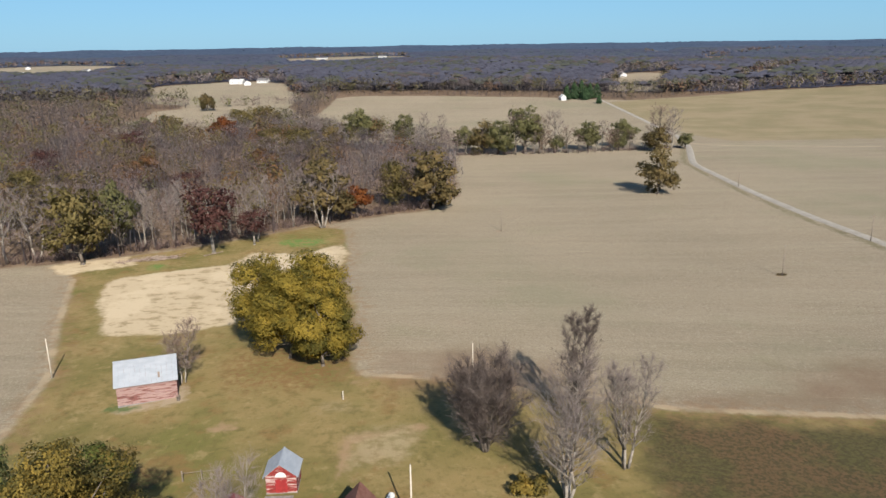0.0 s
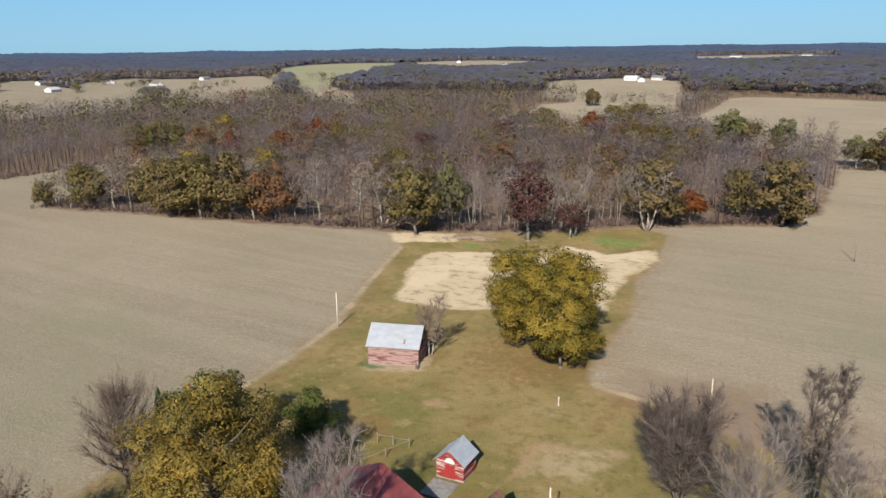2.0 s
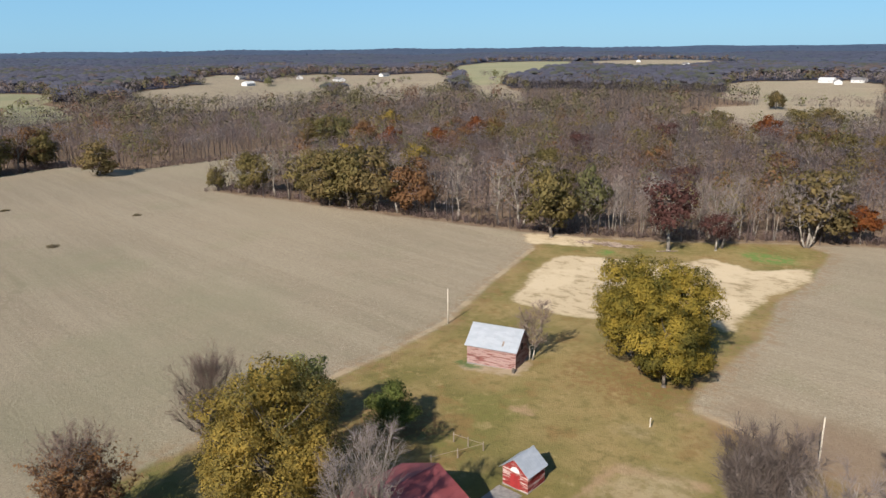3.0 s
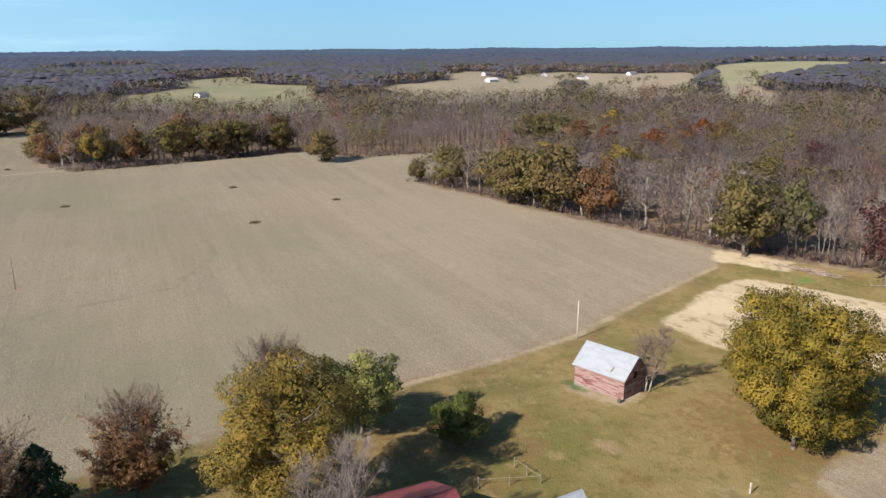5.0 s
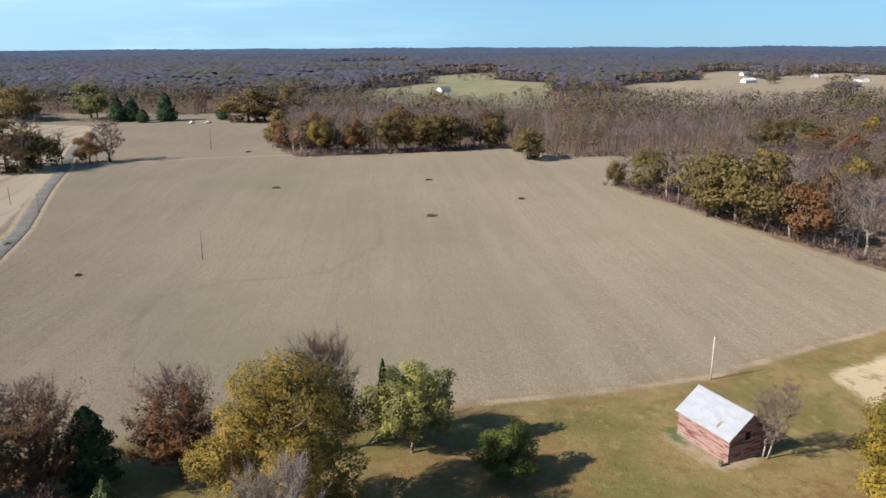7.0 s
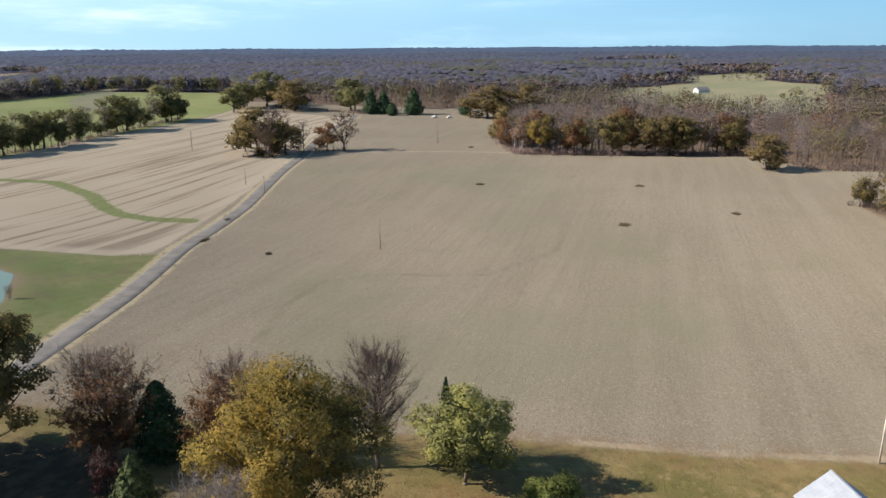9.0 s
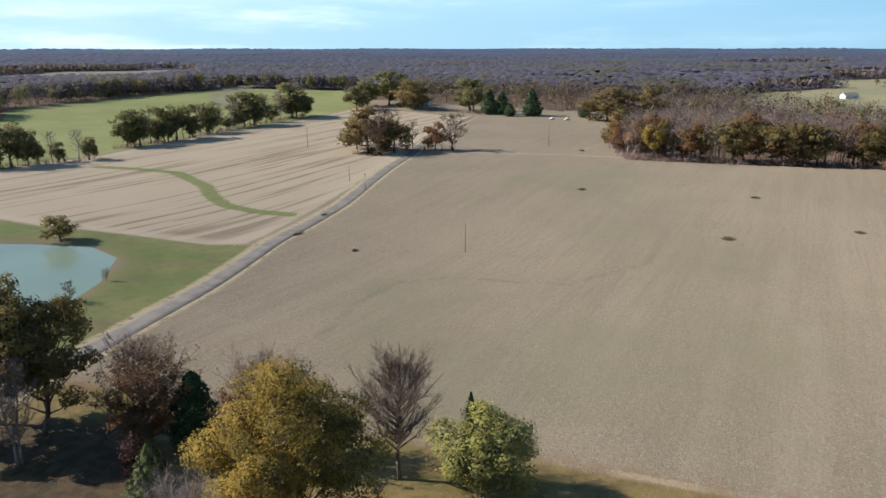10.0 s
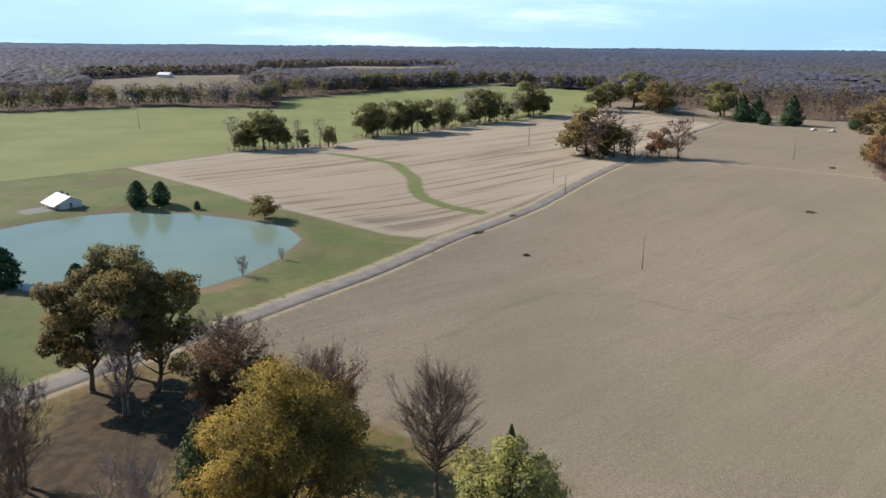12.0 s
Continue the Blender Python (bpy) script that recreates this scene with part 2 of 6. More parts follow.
def ground_material():
    n = Nodes("farmland")
    wob = n.math("SUBTRACT", n.noise(0.09, 4), 0.5)
    fine = n.math("SUBTRACT", n.noise(0.7, 4), 0.5)

    def zone(name, soft, w1, w2):
        d = n.math("ADD", n.attr(name), n.math("ADD", n.math("MULTIPLY", wob, w1), n.math("MULTIPLY", fine, w2)))
        return n.fit(d, -soft, soft)

    # harvested field: drilled rows and wide machine passes along x
    row_pos = n.mapped(n.pos, (0.010, 0.16, 0.1), 4.0)
    passes = n.noise(1.0, 3, row_pos)
    rows = n.noise(1.0, 2, n.mapped(n.pos, (0.10, 2.4, 0.5), 4.0))
    blot = n.noise(0.012, 4)
    grain = n.noise(1.6, 5, None, 0.7)
    field = n.mix(n.fit(blot, 0.35, 0.65), (0.275, 0.218, 0.148), (0.325, 0.256, 0.174))
    field = n.mix(n.fit(passes, 0.44, 0.62, 0.0, 0.34), field, (0.365, 0.295, 0.205))
    field = n.mix(n.fit(rows, 0.48, 0.66, 0.0, 0.16), field, (0.195, 0.152, 0.104))
    field = n.mix(n.fit(n.noise(0.045, 4), 0.55, 0.75, 0.0, 0.5), field, (0.25, 0.222, 0.132))
    field = n.mix(n.fit(grain, 0.55, 0.72, 0.0, 0.6), field, (0.43, 0.355, 0.25))
    field = n.mix(n.fit(grain, 0.45, 0.30, 0.0, 0.45), field, (0.20, 0.16, 0.11))
    field = n.mix(n.fit(n.noise(0.10, 5, None, 0.65), 0.56, 0.72, 0.0, 0.35), field, (0.30, 0.215, 0.145))
    straw = n.noise(1.0, 4, n.mapped(n.pos, (0.22, 0.9, 0.5), 4.0), 0.7)
    field = n.mix(n.fit(straw, 0.56, 0.70, 0.0, 0.55), field, (0.22, 0.18, 0.125))
    speck = n.noise(2.6, 4, None, 0.8)
    field = n.mix(n.fit(speck, 0.54, 0.64, 0.0, 0.85), field, (0.17, 0.13, 0.09))
    field = n.mix(n.fit(speck, 0.44, 0.32, 0.0, 0.8), field, (0.50, 0.42, 0.31))
    drill = n.noise(1.0, 2, n.mapped(n.pos, (0.03, 0.8, 0.5), 4.0))
    field = n.mix(n.fit(drill, 0.50, 0.64, 0.0, 0.17), field, (0.205, 0.17, 0.115))
    clod = n.noise(1.1, 3, None, 0.75)
    field = n.mix(n.fit(clod, 0.57, 0.66, 0.0, 0.28), field, (0.16, 0.125, 0.085))
    field = n.mix(n.fit(clod, 0.43, 0.34, 0.0, 0.30), field, (0.47, 0.40, 0.30))
    swath = n.noise(1.0, 2, n.mapped(n.pos, (0.004, 0.075, 0.1), 7.0))
    field = n.mix(n.fit(swath, 0.46, 0.66, 0.0, 0.13), field, (0.40, 0.335, 0.235))
    field = n.mix(n.fit(n.noise(0.008, 5, None, 0.6), 0.50, 0.66, 0.0, 0.5), field, (0.235, 0.215, 0.13))
    field = n.mix(1.0, field, (0.985, 1.01, 1.03), "MULTIPLY")
    rut = n.math("ADD", n.attr("rut"), n.math("MULTIPLY", fine, 2.5))
    field = n.mix(n.fit(rut, 1.8, 0.4, 0.0, 0.40), field, (0.19, 0.16, 0.10))
    # east field beyond the gravel road, drab grass
    olive = n.mix(n.fit(n.noise(0.03, 4), 0.35, 0.65), (0.235, 0.192, 0.105), (0.295, 0.232, 0.14))
    olive = n.mix(n.fit(passes, 0.5, 0.7, 0.0, 0.4), olive, (0.34, 0.28, 0.17))
    col = n.mix(zone("olive", 3, 8, 2), field, olive)
    # stubble with windrows
    wind = n.noise(1.0, 2, n.mapped(n.pos, (0.006, 0.24, 0.1), -6.0))
    stub = n.mix(n.fit(wind, 0.52, 0.61), (0.455, 0.37, 0.262), (0.27, 0.212, 0.145))
    stub = n.mix(n.fit(n.noise(0.03, 3), 0.4, 0.7, 0.0, 0.5), stub, (0.48, 0.40, 0.29))
    stub = n.mix(n.fit(n.attr("stubble"), 9, 3, 0.0, 0.7), stub, (0.50, 0.41, 0.30))
    col = n.mix(zone("stubble", 0.8, 3, 1), col, stub)
    mead = n.mix(n.fit(n.noise(0.02, 4), 0.35, 0.65), (0.25, 0.28, 0.095), (0.31, 0.325, 0.125))
    mead = n.mix(n.fit(n.noise(0.25, 4), 0.45, 0.75, 0.0, 0.4), mead, (0.21, 0.225, 0.08))
    col = n.mix(zone("meadow", 2.5, 6, 2), col, mead)
    col = n.mix(zone("pasture", 4, 10, 2), col, n.mix(n.fit(n.noise(0.02, 4), 0.35, 0.65), (0.235, 0.235, 0.135), (0.285, 0.26, 0.155)))
    # grass: pasture round the pond, and the dry yard lawn
    tuft = n.noise(0.45, 5, None, 0.65)
    bank = n.mix(n.fit(n.noise(0.05, 4), 0.35, 0.65), (0.150, 0.190, 0.055), (0.225, 0.220, 0.085))
    bank = n.mix(n.fit(tuft, 0.45, 0.7, 0.0, 0.5), bank, (0.105, 0.128, 0.038))
    bank = n.mix(n.fit(n.noise(0.028, 5, None, 0.6), 0.52, 0.64, 0.0, 0.8), bank, (0.185, 0.145, 0.08))
    bank = n.mix(n.fit(n.noise(0.9, 4, None, 0.7), 0.5, 0.7, 0.0, 0.5), bank, (0.20, 0.21, 0.075))
    col = n.mix(zone("bank", 0.8, 4, 1.5), col, bank)
    col = n.mix(n.fit(n.math("ADD", n.attr("waterway"), n.math("MULTIPLY", fine, 4)), 4.2, 2.2, 0.0, 0.85), col, n.mix(n.fit(tuft, 0.4, 0.7), (0.135, 0.185, 0.04), (0.23, 0.235, 0.075)))
    lawn = n.mix(n.fit(n.noise(0.055, 5), 0.36, 0.60), (0.189, 0.175, 0.060), (0.304, 0.244, 0.109))
    lawn = n.mix(n.fit(n.noise(0.035, 4), 0.52, 0.66, 0.0, 0.75), lawn, (0.164, 0.175, 0.049))
    lawn = n.mix(n.fit(n.noise(0.15, 5, None, 0.65), 0.52, 0.66, 0.0, 0.75), lawn, (0.252, 0.169, 0.070))
    lawn = n.mix(n.fit(tuft, 0.48, 0.68, 0.0, 0.6), lawn, (0.145, 0.135, 0.044))
    lawn = n.mix(n.fit(n.noise(0.32, 5, None, 0.7), 0.54, 0.68, 0.0, 0.6), lawn, (0.379, 0.309, 0.155))
    lawn = n.mix(n.fit(n.noise(1.3, 4, None, 0.7), 0.52, 0.72, 0.0, 0.5), lawn, (0.123, 0.112, 0.040))
    # brown of dropped leaves, which also paints tree shade darker on the lawn
    leaves = n.math("MULTIPLY", n.fit(n.math("ADD", n.attr("fallen_and_shade"), n.math("MULTIPLY", wob, 14)), 0, 9), n.fit(n.noise(0.9, 5, None, 0.7), 0.42, 0.58))
    lawn = n.mix(n.math("MULTIPLY", leaves, 0.75), lawn, (0.235, 0.140, 0.062))
    lawn = n.mix(1.0, lawn, (0.90, 0.82, 0.76), "MULTIPLY")
    col = n.mix(zone("lawn", 1.2, 3, 1.5), col, lawn)
    col = n.mix(n.fit(n.math("ADD", n.attr("rough"), n.math("MULTIPLY", wob, 20)), 0, 8, 0.0, 0.9), col, n.mix(n.fit(n.noise(1.4, 6, None, 0.8), 0.42, 0.58), n.mix(n.fit(n.noise(0.05, 5, None, 0.65), 0.46, 0.56), (0.092, 0.082, 0.030), (0.135, 0.078, 0.040)), (0.055, 0.044, 0.020)))
    col = n.mix(n.fit(n.math("ADD", n.attr("redsoil"), n.math("MULTIPLY", wob, 26)), -2, 12, 0.0, 0.6), col, (0.19, 0.115, 0.07))
    # fallen leaves along the field edge
    edge = n.math("MULTIPLY", n.fit(n.math("ABSOLUTE", n.math("ADD", n.attr("lawn"), n.math("MULTIPLY", wob, 6))), 6.0, 1.0), n.fit(n.noise(0.5, 5), 0.42, 0.6))
    col = n.mix(n.math("MULTIPLY", edge, 0.5), col, (0.25, 0.150, 0.080))
    scuff = n.noise(1.0, 5, n.mapped(n.pos, (0.22, 0.34, 0.2), 10.0), 0.72)
    worn = n.mix(n.fit(scuff, 0.50, 0.62, 0.0, 0.8), (0.53, 0.42, 0.275), (0.28, 0.215, 0.115))
    bare = n.mix(n.fit(n.noise(0.06, 5, None, 0.65), 0.50, 0.60), worn, (0.58, 0.465, 0.31))
    bare = n.mix(n.fit(n.noise(0.6, 5, None, 0.7), 0.55, 0.72, 0.0, 0.5), bare, (0.38, 0.275, 0.16))
    col = n.mix(zone("sand", 1.2, 7, 3), col, bare)
    lushes = n.math("MULTIPLY", n.fit(n.math("ADD", n.attr("lush"), n.math("MULTIPLY", wob, 12)), 0, 4), n.fit(tuft, 0.35, 0.55))
    col = n.mix(lushes, col, (0.135, 0.205, 0.05))
    clay = n.fit(n.math("ADD", n.attr("clay"), n.math("MULTIPLY", fine, 3)), 0, 2.0, 0.0, 0.8)
    col = n.mix(clay, col, (0.36, 0.235, 0.14))
    col = n.mix(n.fit(n.math("ADD", n.attr("barnyard"), n.math("MULTIPLY", fine, 3)), 0, 1.6, 0.0, 0.85), col, (0.40, 0.31, 0.215))
    col = n.mix(n.fit(n.math("ADD", n.attr("weeds"), n.math("MULTIPLY", fine, 3)), 0, 1.2, 0.0, 0.85), col, (0.075, 0.125, 0.035))
    worn_lawn = n.fit(n.math("ADD", n.attr("worn"), n.math("ADD", n.math("MULTIPLY", wob, 8), n.math("MULTIPLY", fine, 4))), -1.0, 3.0, 0.0, 0.7)
    col = n.mix(worn_lawn, col, n.mix(n.fit(tuft, 0.42, 0.62), (0.40, 0.315, 0.19), (0.27, 0.205, 0.105)))
    col = n.mix(n.fit(n.math("ADD", n.attr("pad"), n.math("MULTIPLY", fine, 2)), 0, 1.5, 0.0, 0.85), col, (0.34, 0.32, 0.30))
    path = n.fit(n.math("ABSOLUTE", n.math("ADD", n.attr("footpath"), n.math("ADD", n.math("MULTIPLY", fine, 1.6), 0.8))), 1.3, 0.4, 0.0, 0.75)
    path = n.math("MULTIPLY", path, n.fit(n.noise(0.11, 4), 0.40, 0.62, 0.15, 0.9))
    col = n.mix(path, col, (0.45, 0.345, 0.22))
    verge = n.fit(n.math("ADD", n.attr("verge"), n.math("MULTIPLY", fine, 2.0)), 4.9, 3.6)
    col = n.mix(n.math("MULTIPLY", verge, 0.8), col, n.mix(n.fit(tuft, 0.5, 0.7), (0.53, 0.43, 0.26), (0.20, 0.16, 0.085)))
    col = n.mix(n.fit(n.math("ADD", n.attr("ditch"), n.math("MULTIPLY", fine, 5.0)), 2.2, 0.4, 0.0, 0.7), col, (0.145, 0.125, 0.062))
    litter = n.mix(n.fit(n.noise(0.3, 5), 0.4, 0.65), (0.15, 0.10, 0.065), (0.235, 0.165, 0.11))
    col = n.mix(zone("litter", 2.0, 7, 2.5), col, litter)
    # dark leaf litter below the roadside oaks, with their shade painted into it
    shade = n.fit(n.math("ADD", n.attr("leafbed_shade"), n.math("MULTIPLY", fine, 8)), 0, 4, 0.0, 0.9)
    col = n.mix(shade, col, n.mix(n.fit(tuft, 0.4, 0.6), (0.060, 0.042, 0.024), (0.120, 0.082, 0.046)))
    shore = n.fit(n.math("ADD", n.attr("pond"), n.math("ADD", n.math("MULTIPLY", wob, 22), n.math("MULTIPLY", fine, 6))), -12, -3, 0.0, 0.5)
    col = n.mix(n.math("MULTIPLY", shore, n.fit(n.attr("bank"), 0, 2)), col, (0.195, 0.160, 0.085))
    mud = n.fit(n.math("ADD", n.attr("pond"), n.math("MULTIPLY", wob, 9)), -5.0, -1.0)
    col = n.mix(n.math("MULTIPLY", mud, n.fit(fine, -0.2, 0.1, 0.35, 1.0)), col, (0.235, 0.175, 0.115))
    n.bump(n.math("ADD", grain, n.math("MULTIPLY", n.noise(5.0, 3), 0.5)), 0.9, 0.25)
    n.bsdf.inputs["Diffuse Roughness"].default_value = 0.4
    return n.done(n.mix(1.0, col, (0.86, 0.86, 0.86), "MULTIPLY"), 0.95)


def water_material():
    n = Nodes("pond_water")
    c = n.mix(n.fit(n.noise(0.03, 3), 0.35, 0.65), (0.165, 0.225, 0.172), (0.185, 0.250, 0.188))
    n.bump(n.noise(0.8, 3), 0.05, 0.05)
    n.bsdf.inputs["Specular IOR Level"].default_value = 0.3
    return n.done(c, 0.14)


def siding_material(name, red, pale, amount):
    """Weathered painted boards: paint flaked off to grey wood in streaks along the board."""
    n = Nodes(name)
    p = n.object_pos()
    flake = n.noise(1.0, 5, n.mapped(p, (0.35, 0.35, 2.6)), 0.65)
    board = n.t.nodes.new("ShaderNodeTexWave")
    board.wave_type, board.bands_direction, board.wave_profile = "BANDS", "Z", "SAW"
    board.inputs["Scale"].default_value = 0.55 * 3.1416 / 1.7
    n.put(board.inputs["Vector"], p)
    dark = n.mix(n.fit(n.noise(3.0, 4, p), 0.35, 0.65), red, tuple(v * 0.6 for v in red))
    c = n.mix(n.fit(flake, amount - 0.06, amount + 0.06), dark, pale)
    c = n.mix(n.fit(board.outputs["Fac"], 0.86, 0.97, 0.0, 0.55), c, (0.05, 0.03, 0.025))
    n.bump(board.outputs["Fac"], 0.5, 0.04)
    return n.done(c, 0.85)


def metal_roof(name, c1, c2, rust, amount=0.62, rough=0.45, metal=0.3):
    n = Nodes(name)
    p = n.object_pos()
    streak = n.noise(1.0, 4, n.mapped(p, (0.5, 0.5, 2.0)))
    c = n.mix(n.fit(streak, 0.35, 0.65), c1, c2)
    c = n.mix(n.fit(n.noise(1.4, 5, p, 0.7), amount, amount + 0.1, 0.0, 0.8), c, rust)
    c = n.mix(n.math("MULTIPLY", n.rand(), 0.22), c, c2)
    return n.done(c, rough, metal)


MAT_GROUND = ground_material()
MAT_WATER = water_material()
MAT_ASPHALT = plain("worn_asphalt", (0.150, 0.136, 0.120), (0.205, 0.186, 0.164), 0.25, 0.95)
MAT_GRAVEL = plain("pale_gravel", (0.32, 0.285, 0.235), (0.40, 0.355, 0.30), 0.3, 0.95)
MAT_TRACK = plain("tan_dirt", (0.33, 0.265, 0.185), (0.41, 0.335, 0.24), 0.15, 0.95)
MAT_BARK = plain("bark", (0.10, 0.08, 0.062), (0.19, 0.16, 0.13), 2.0, 0.95, bump=0.5)
MAT_PALE_BARK = plain("pale_bark", (0.34, 0.30, 0.25), (0.20, 0.17, 0.14), 1.2, 0.9, bump=0.4)
MAT_TWIG_GREY = foliage("grey_twigs", [(0.195, 0.155, 0.135), (0.235, 0.19, 0.168), (0.285, 0.235, 0.208)], 0.03, 0.0)
MAT_TWIG_BROWN = foliage("brown_twigs", [(0.15, 0.105, 0.085), (0.195, 0.138, 0.112), (0.25, 0.182, 0.15)], 0.03, 0.0)
MAT_TWIG_DARK = foliage("dark_twigs", [(0.09, 0.068, 0.058), (0.135, 0.105, 0.09), (0.20, 0.16, 0.14)], 0.2, 0.0)
LEAF = {
    "gold": foliage("golden_oak_leaves", [(0.120, 0.106, 0.040), (0.290, 0.216, 0.055), (0.47, 0.33, 0.078)], 0.30, 0.5, True),
    "yellow": foliage("yellow_green_leaves", [(0.145, 0.128, 0.032), (0.33, 0.25, 0.048), (0.48, 0.35, 0.068)], 0.28, 0.5, True),
    "pale": foliage("pale_green_leaves", [(0.22, 0.225, 0.095), (0.32, 0.315, 0.11), (0.46, 0.43, 0.13)], 0.4, 0.46, True),
    "lime": foliage("lime_green_leaves", [(0.125, 0.150, 0.040), (0.20, 0.222, 0.06), (0.29, 0.30, 0.085)], 0.5),
    "dark": foliage("dark_evergreen_needles", [(0.026, 0.048, 0.023), (0.048, 0.086, 0.038), (0.083, 0.130, 0.052)], 0.6, 0.1),
    "cedar": foliage("dull_green_cedar", [(0.070, 0.090, 0.036), (0.110, 0.134, 0.052), (0.155, 0.176, 0.07)], 0.6, 0.1),
    "rust": foliage("rust_brown_leaves", [(0.165, 0.085, 0.045), (0.26, 0.138, 0.065), (0.35, 0.20, 0.092)], 0.35),
    "maroon": foliage("maroon_leaves", [(0.10, 0.048, 0.042), (0.145, 0.066, 0.056), (0.20, 0.10, 0.085)], 0.35),
    "orange": foliage("orange_red_leaves", [(0.176, 0.056, 0.022), (0.264, 0.089, 0.028), (0.317, 0.131, 0.039)], 0.3),
    "olive": foliage("olive_leaves", [(0.130, 0.108, 0.044), (0.215, 0.172, 0.066), (0.305, 0.236, 0.094)], 0.25, 0.5, True),
    "green": foliage("dull_green_leaves", [(0.132, 0.132, 0.062), (0.207, 0.198, 0.088), (0.287, 0.267, 0.119)], 0.25, 0.55, True),
    "bronze": foliage("bronze_green_leaves", [(0.125, 0.100, 0.046), (0.205, 0.156, 0.068), (0.30, 0.215, 0.092)], 0.25, 0.5, True),
    "tan": foliage("dry_tan_leaves", [(0.220, 0.154, 0.094), (0.308, 0.226, 0.143), (0.385, 0.297, 0.198)], 0.3),
}
MAT_WEED = foliage("dry_weeds", [(0.15, 0.122, 0.075), (0.20, 0.162, 0.10), (0.26, 0.21, 0.135)], 0.5, 0.3)
MAT_BARN = siding_material("flaked_red_barn_boards", (0.25, 0.10, 0.085), (0.37, 0.245, 0.22), 0.47)
MAT_SHED = siding_material("flaked_red_shed_boards", (0.33, 0.045, 0.04), (0.55, 0.42, 0.38), 0.55)
MAT_RED = plain("red_paint", (0.36, 0.035, 0.035), (0.27, 0.03, 0.03), 1.5, 0.6)
MAT_WHITE = plain("white_paint", (0.72, 0.71, 0.69), (0.62, 0.61, 0.59), 1.5, 0.6)
MAT_DARK = plain("painted_opening_dark", (0.018, 0.015, 0.014), (0.03, 0.025, 0.022), 2.0, 0.9)
MAT_TIN = metal_roof("galvanised_roof_tin", (0.430, 0.452, 0.482), (0.507, 0.525, 0.550), (0.284, 0.215, 0.163), 0.64)
MAT_RED_ROOF = metal_roof("dark_red_roof_metal", (0.23, 0.055, 0.055), (0.29, 0.08, 0.08), (0.16, 0.04, 0.04), 0.6, 0.5, 0.1)
MAT_BROWN_ROOF = plain("brown_roof_shingles", (0.16, 0.07, 0.052), (0.21, 0.10, 0.075), 1.5, 0.9)
MAT_GREY_ROOF = plain("grey_roof_shingles", (0.16, 0.15, 0.15), (0.22, 0.21, 0.20), 1.5, 0.9)
MAT_POLE = plain("weathered_pole_wood", (0.20, 0.155, 0.12), (0.30, 0.25, 0.20), 1.5, 0.9)
MAT_PALE_POLE = plain("bleached_pole_wood", (0.52, 0.45, 0.36), (0.62, 0.55, 0.45), 1.5, 0.9)
MAT_GREY_WOOD = plain("grey_deck_wood", (0.20, 0.19, 0.18), (0.29, 0.27, 0.25), 1.5, 0.9)
MAT_LOG = plain("cut_log_wood", (0.20, 0.14, 0.105), (0.36, 0.28, 0.22), 0.8, 0.9)
MAT_METAL = plain("dull_steel", (0.35, 0.36, 0.37), (0.45, 0.45, 0.46), 2.0, 0.4, 0.6)
MAT_GLASS = plain("dark_window_glass", (0.02, 0.025, 0.03), (0.03, 0.035, 0.04), 2.0, 0.08)
MAT_RUBBER = plain("tyre_rubber", (0.02, 0.02, 0.02), (0.03, 0.03, 0.03), 4.0, 0.8)
# distance haze is painted in here: bluer, duller base colours for horizon woods
MAT_HORIZON_HAZED = foliage("horizon_woods_hazed", [(0.072, 0.100, 0.156), (0.084, 0.111, 0.167), (0.098, 0.123, 0.179)], 0.004, 0.2)
MAT_WOOD_GREY = foliage("grey_wood_crowns", [(0.190, 0.160, 0.156), (0.290, 0.248, 0.240), (0.39, 0.335, 0.322)], 0.05, 0.45, True)
MAT_WOOD_BROWN = foliage("brown_wood_crowns", [(0.190, 0.136, 0.124), (0.295, 0.216, 0.196), (0.40, 0.30, 0.268)], 0.05, 0.45, True)
# middle woods too: tones dulled and cooled to stand for haze
MAT_MID_GREY_HAZED = foliage("middle_grey_woods_hazed", [(0.080, 0.077, 0.101), (0.094, 0.092, 0.118), (0.108, 0.106, 0.137)], 0.02, 0.15, True)
MAT_MID_GREEN_HAZED = foliage("middle_olive_woods_hazed", [(0.073, 0.077, 0.062), (0.087, 0.090, 0.069), (0.104, 0.102, 0.077)], 0.02, 0.15, True)

MAT_WOOD_MIXED = foliage("mixed_wood_crowns", [(0.118, 0.098, 0.096), (0.185, 0.153, 0.148), (0.25, 0.208, 0.20)], 0.05, 0.2, True)
MAT_WOOD_OLIVE = foliage("olive_wood_crowns", [(0.098, 0.088, 0.048), (0.150, 0.130, 0.068), (0.210, 0.176, 0.094)], 0.05, 0.3, True)
MAT_WOOD_RUST = foliage("rust_wood_crowns", [(0.125, 0.080, 0.060), (0.185, 0.115, 0.080), (0.250, 0.160, 0.108)], 0.05, 0.3, True)


def canopy_material(name, low, high, olive, rust, scale):
    """Tops of many trees: bare grey-brown with drifts of olive and rust."""
    n = Nodes(name)
    c = n.mix(n.fit(n.noise(scale, 4, None, 0.65), 0.36, 0.64), low, high)
    c = n.mix(n.fit(n.noise(scale * 0.22, 5, None, 0.65), 0.50, 0.60, 0.0, 0.8), c, olive)
    c = n.mix(n.fit(n.noise(scale * 0.16, 5, n.mapped(n.pos, (1.0, 1.0, 1.0), 37.0), 0.65), 0.55, 0.66, 0.0, 0.7), c, rust)
    n.bsdf.inputs["Specular IOR Level"].default_value = 0.0
    return n.done(c, 1.0)


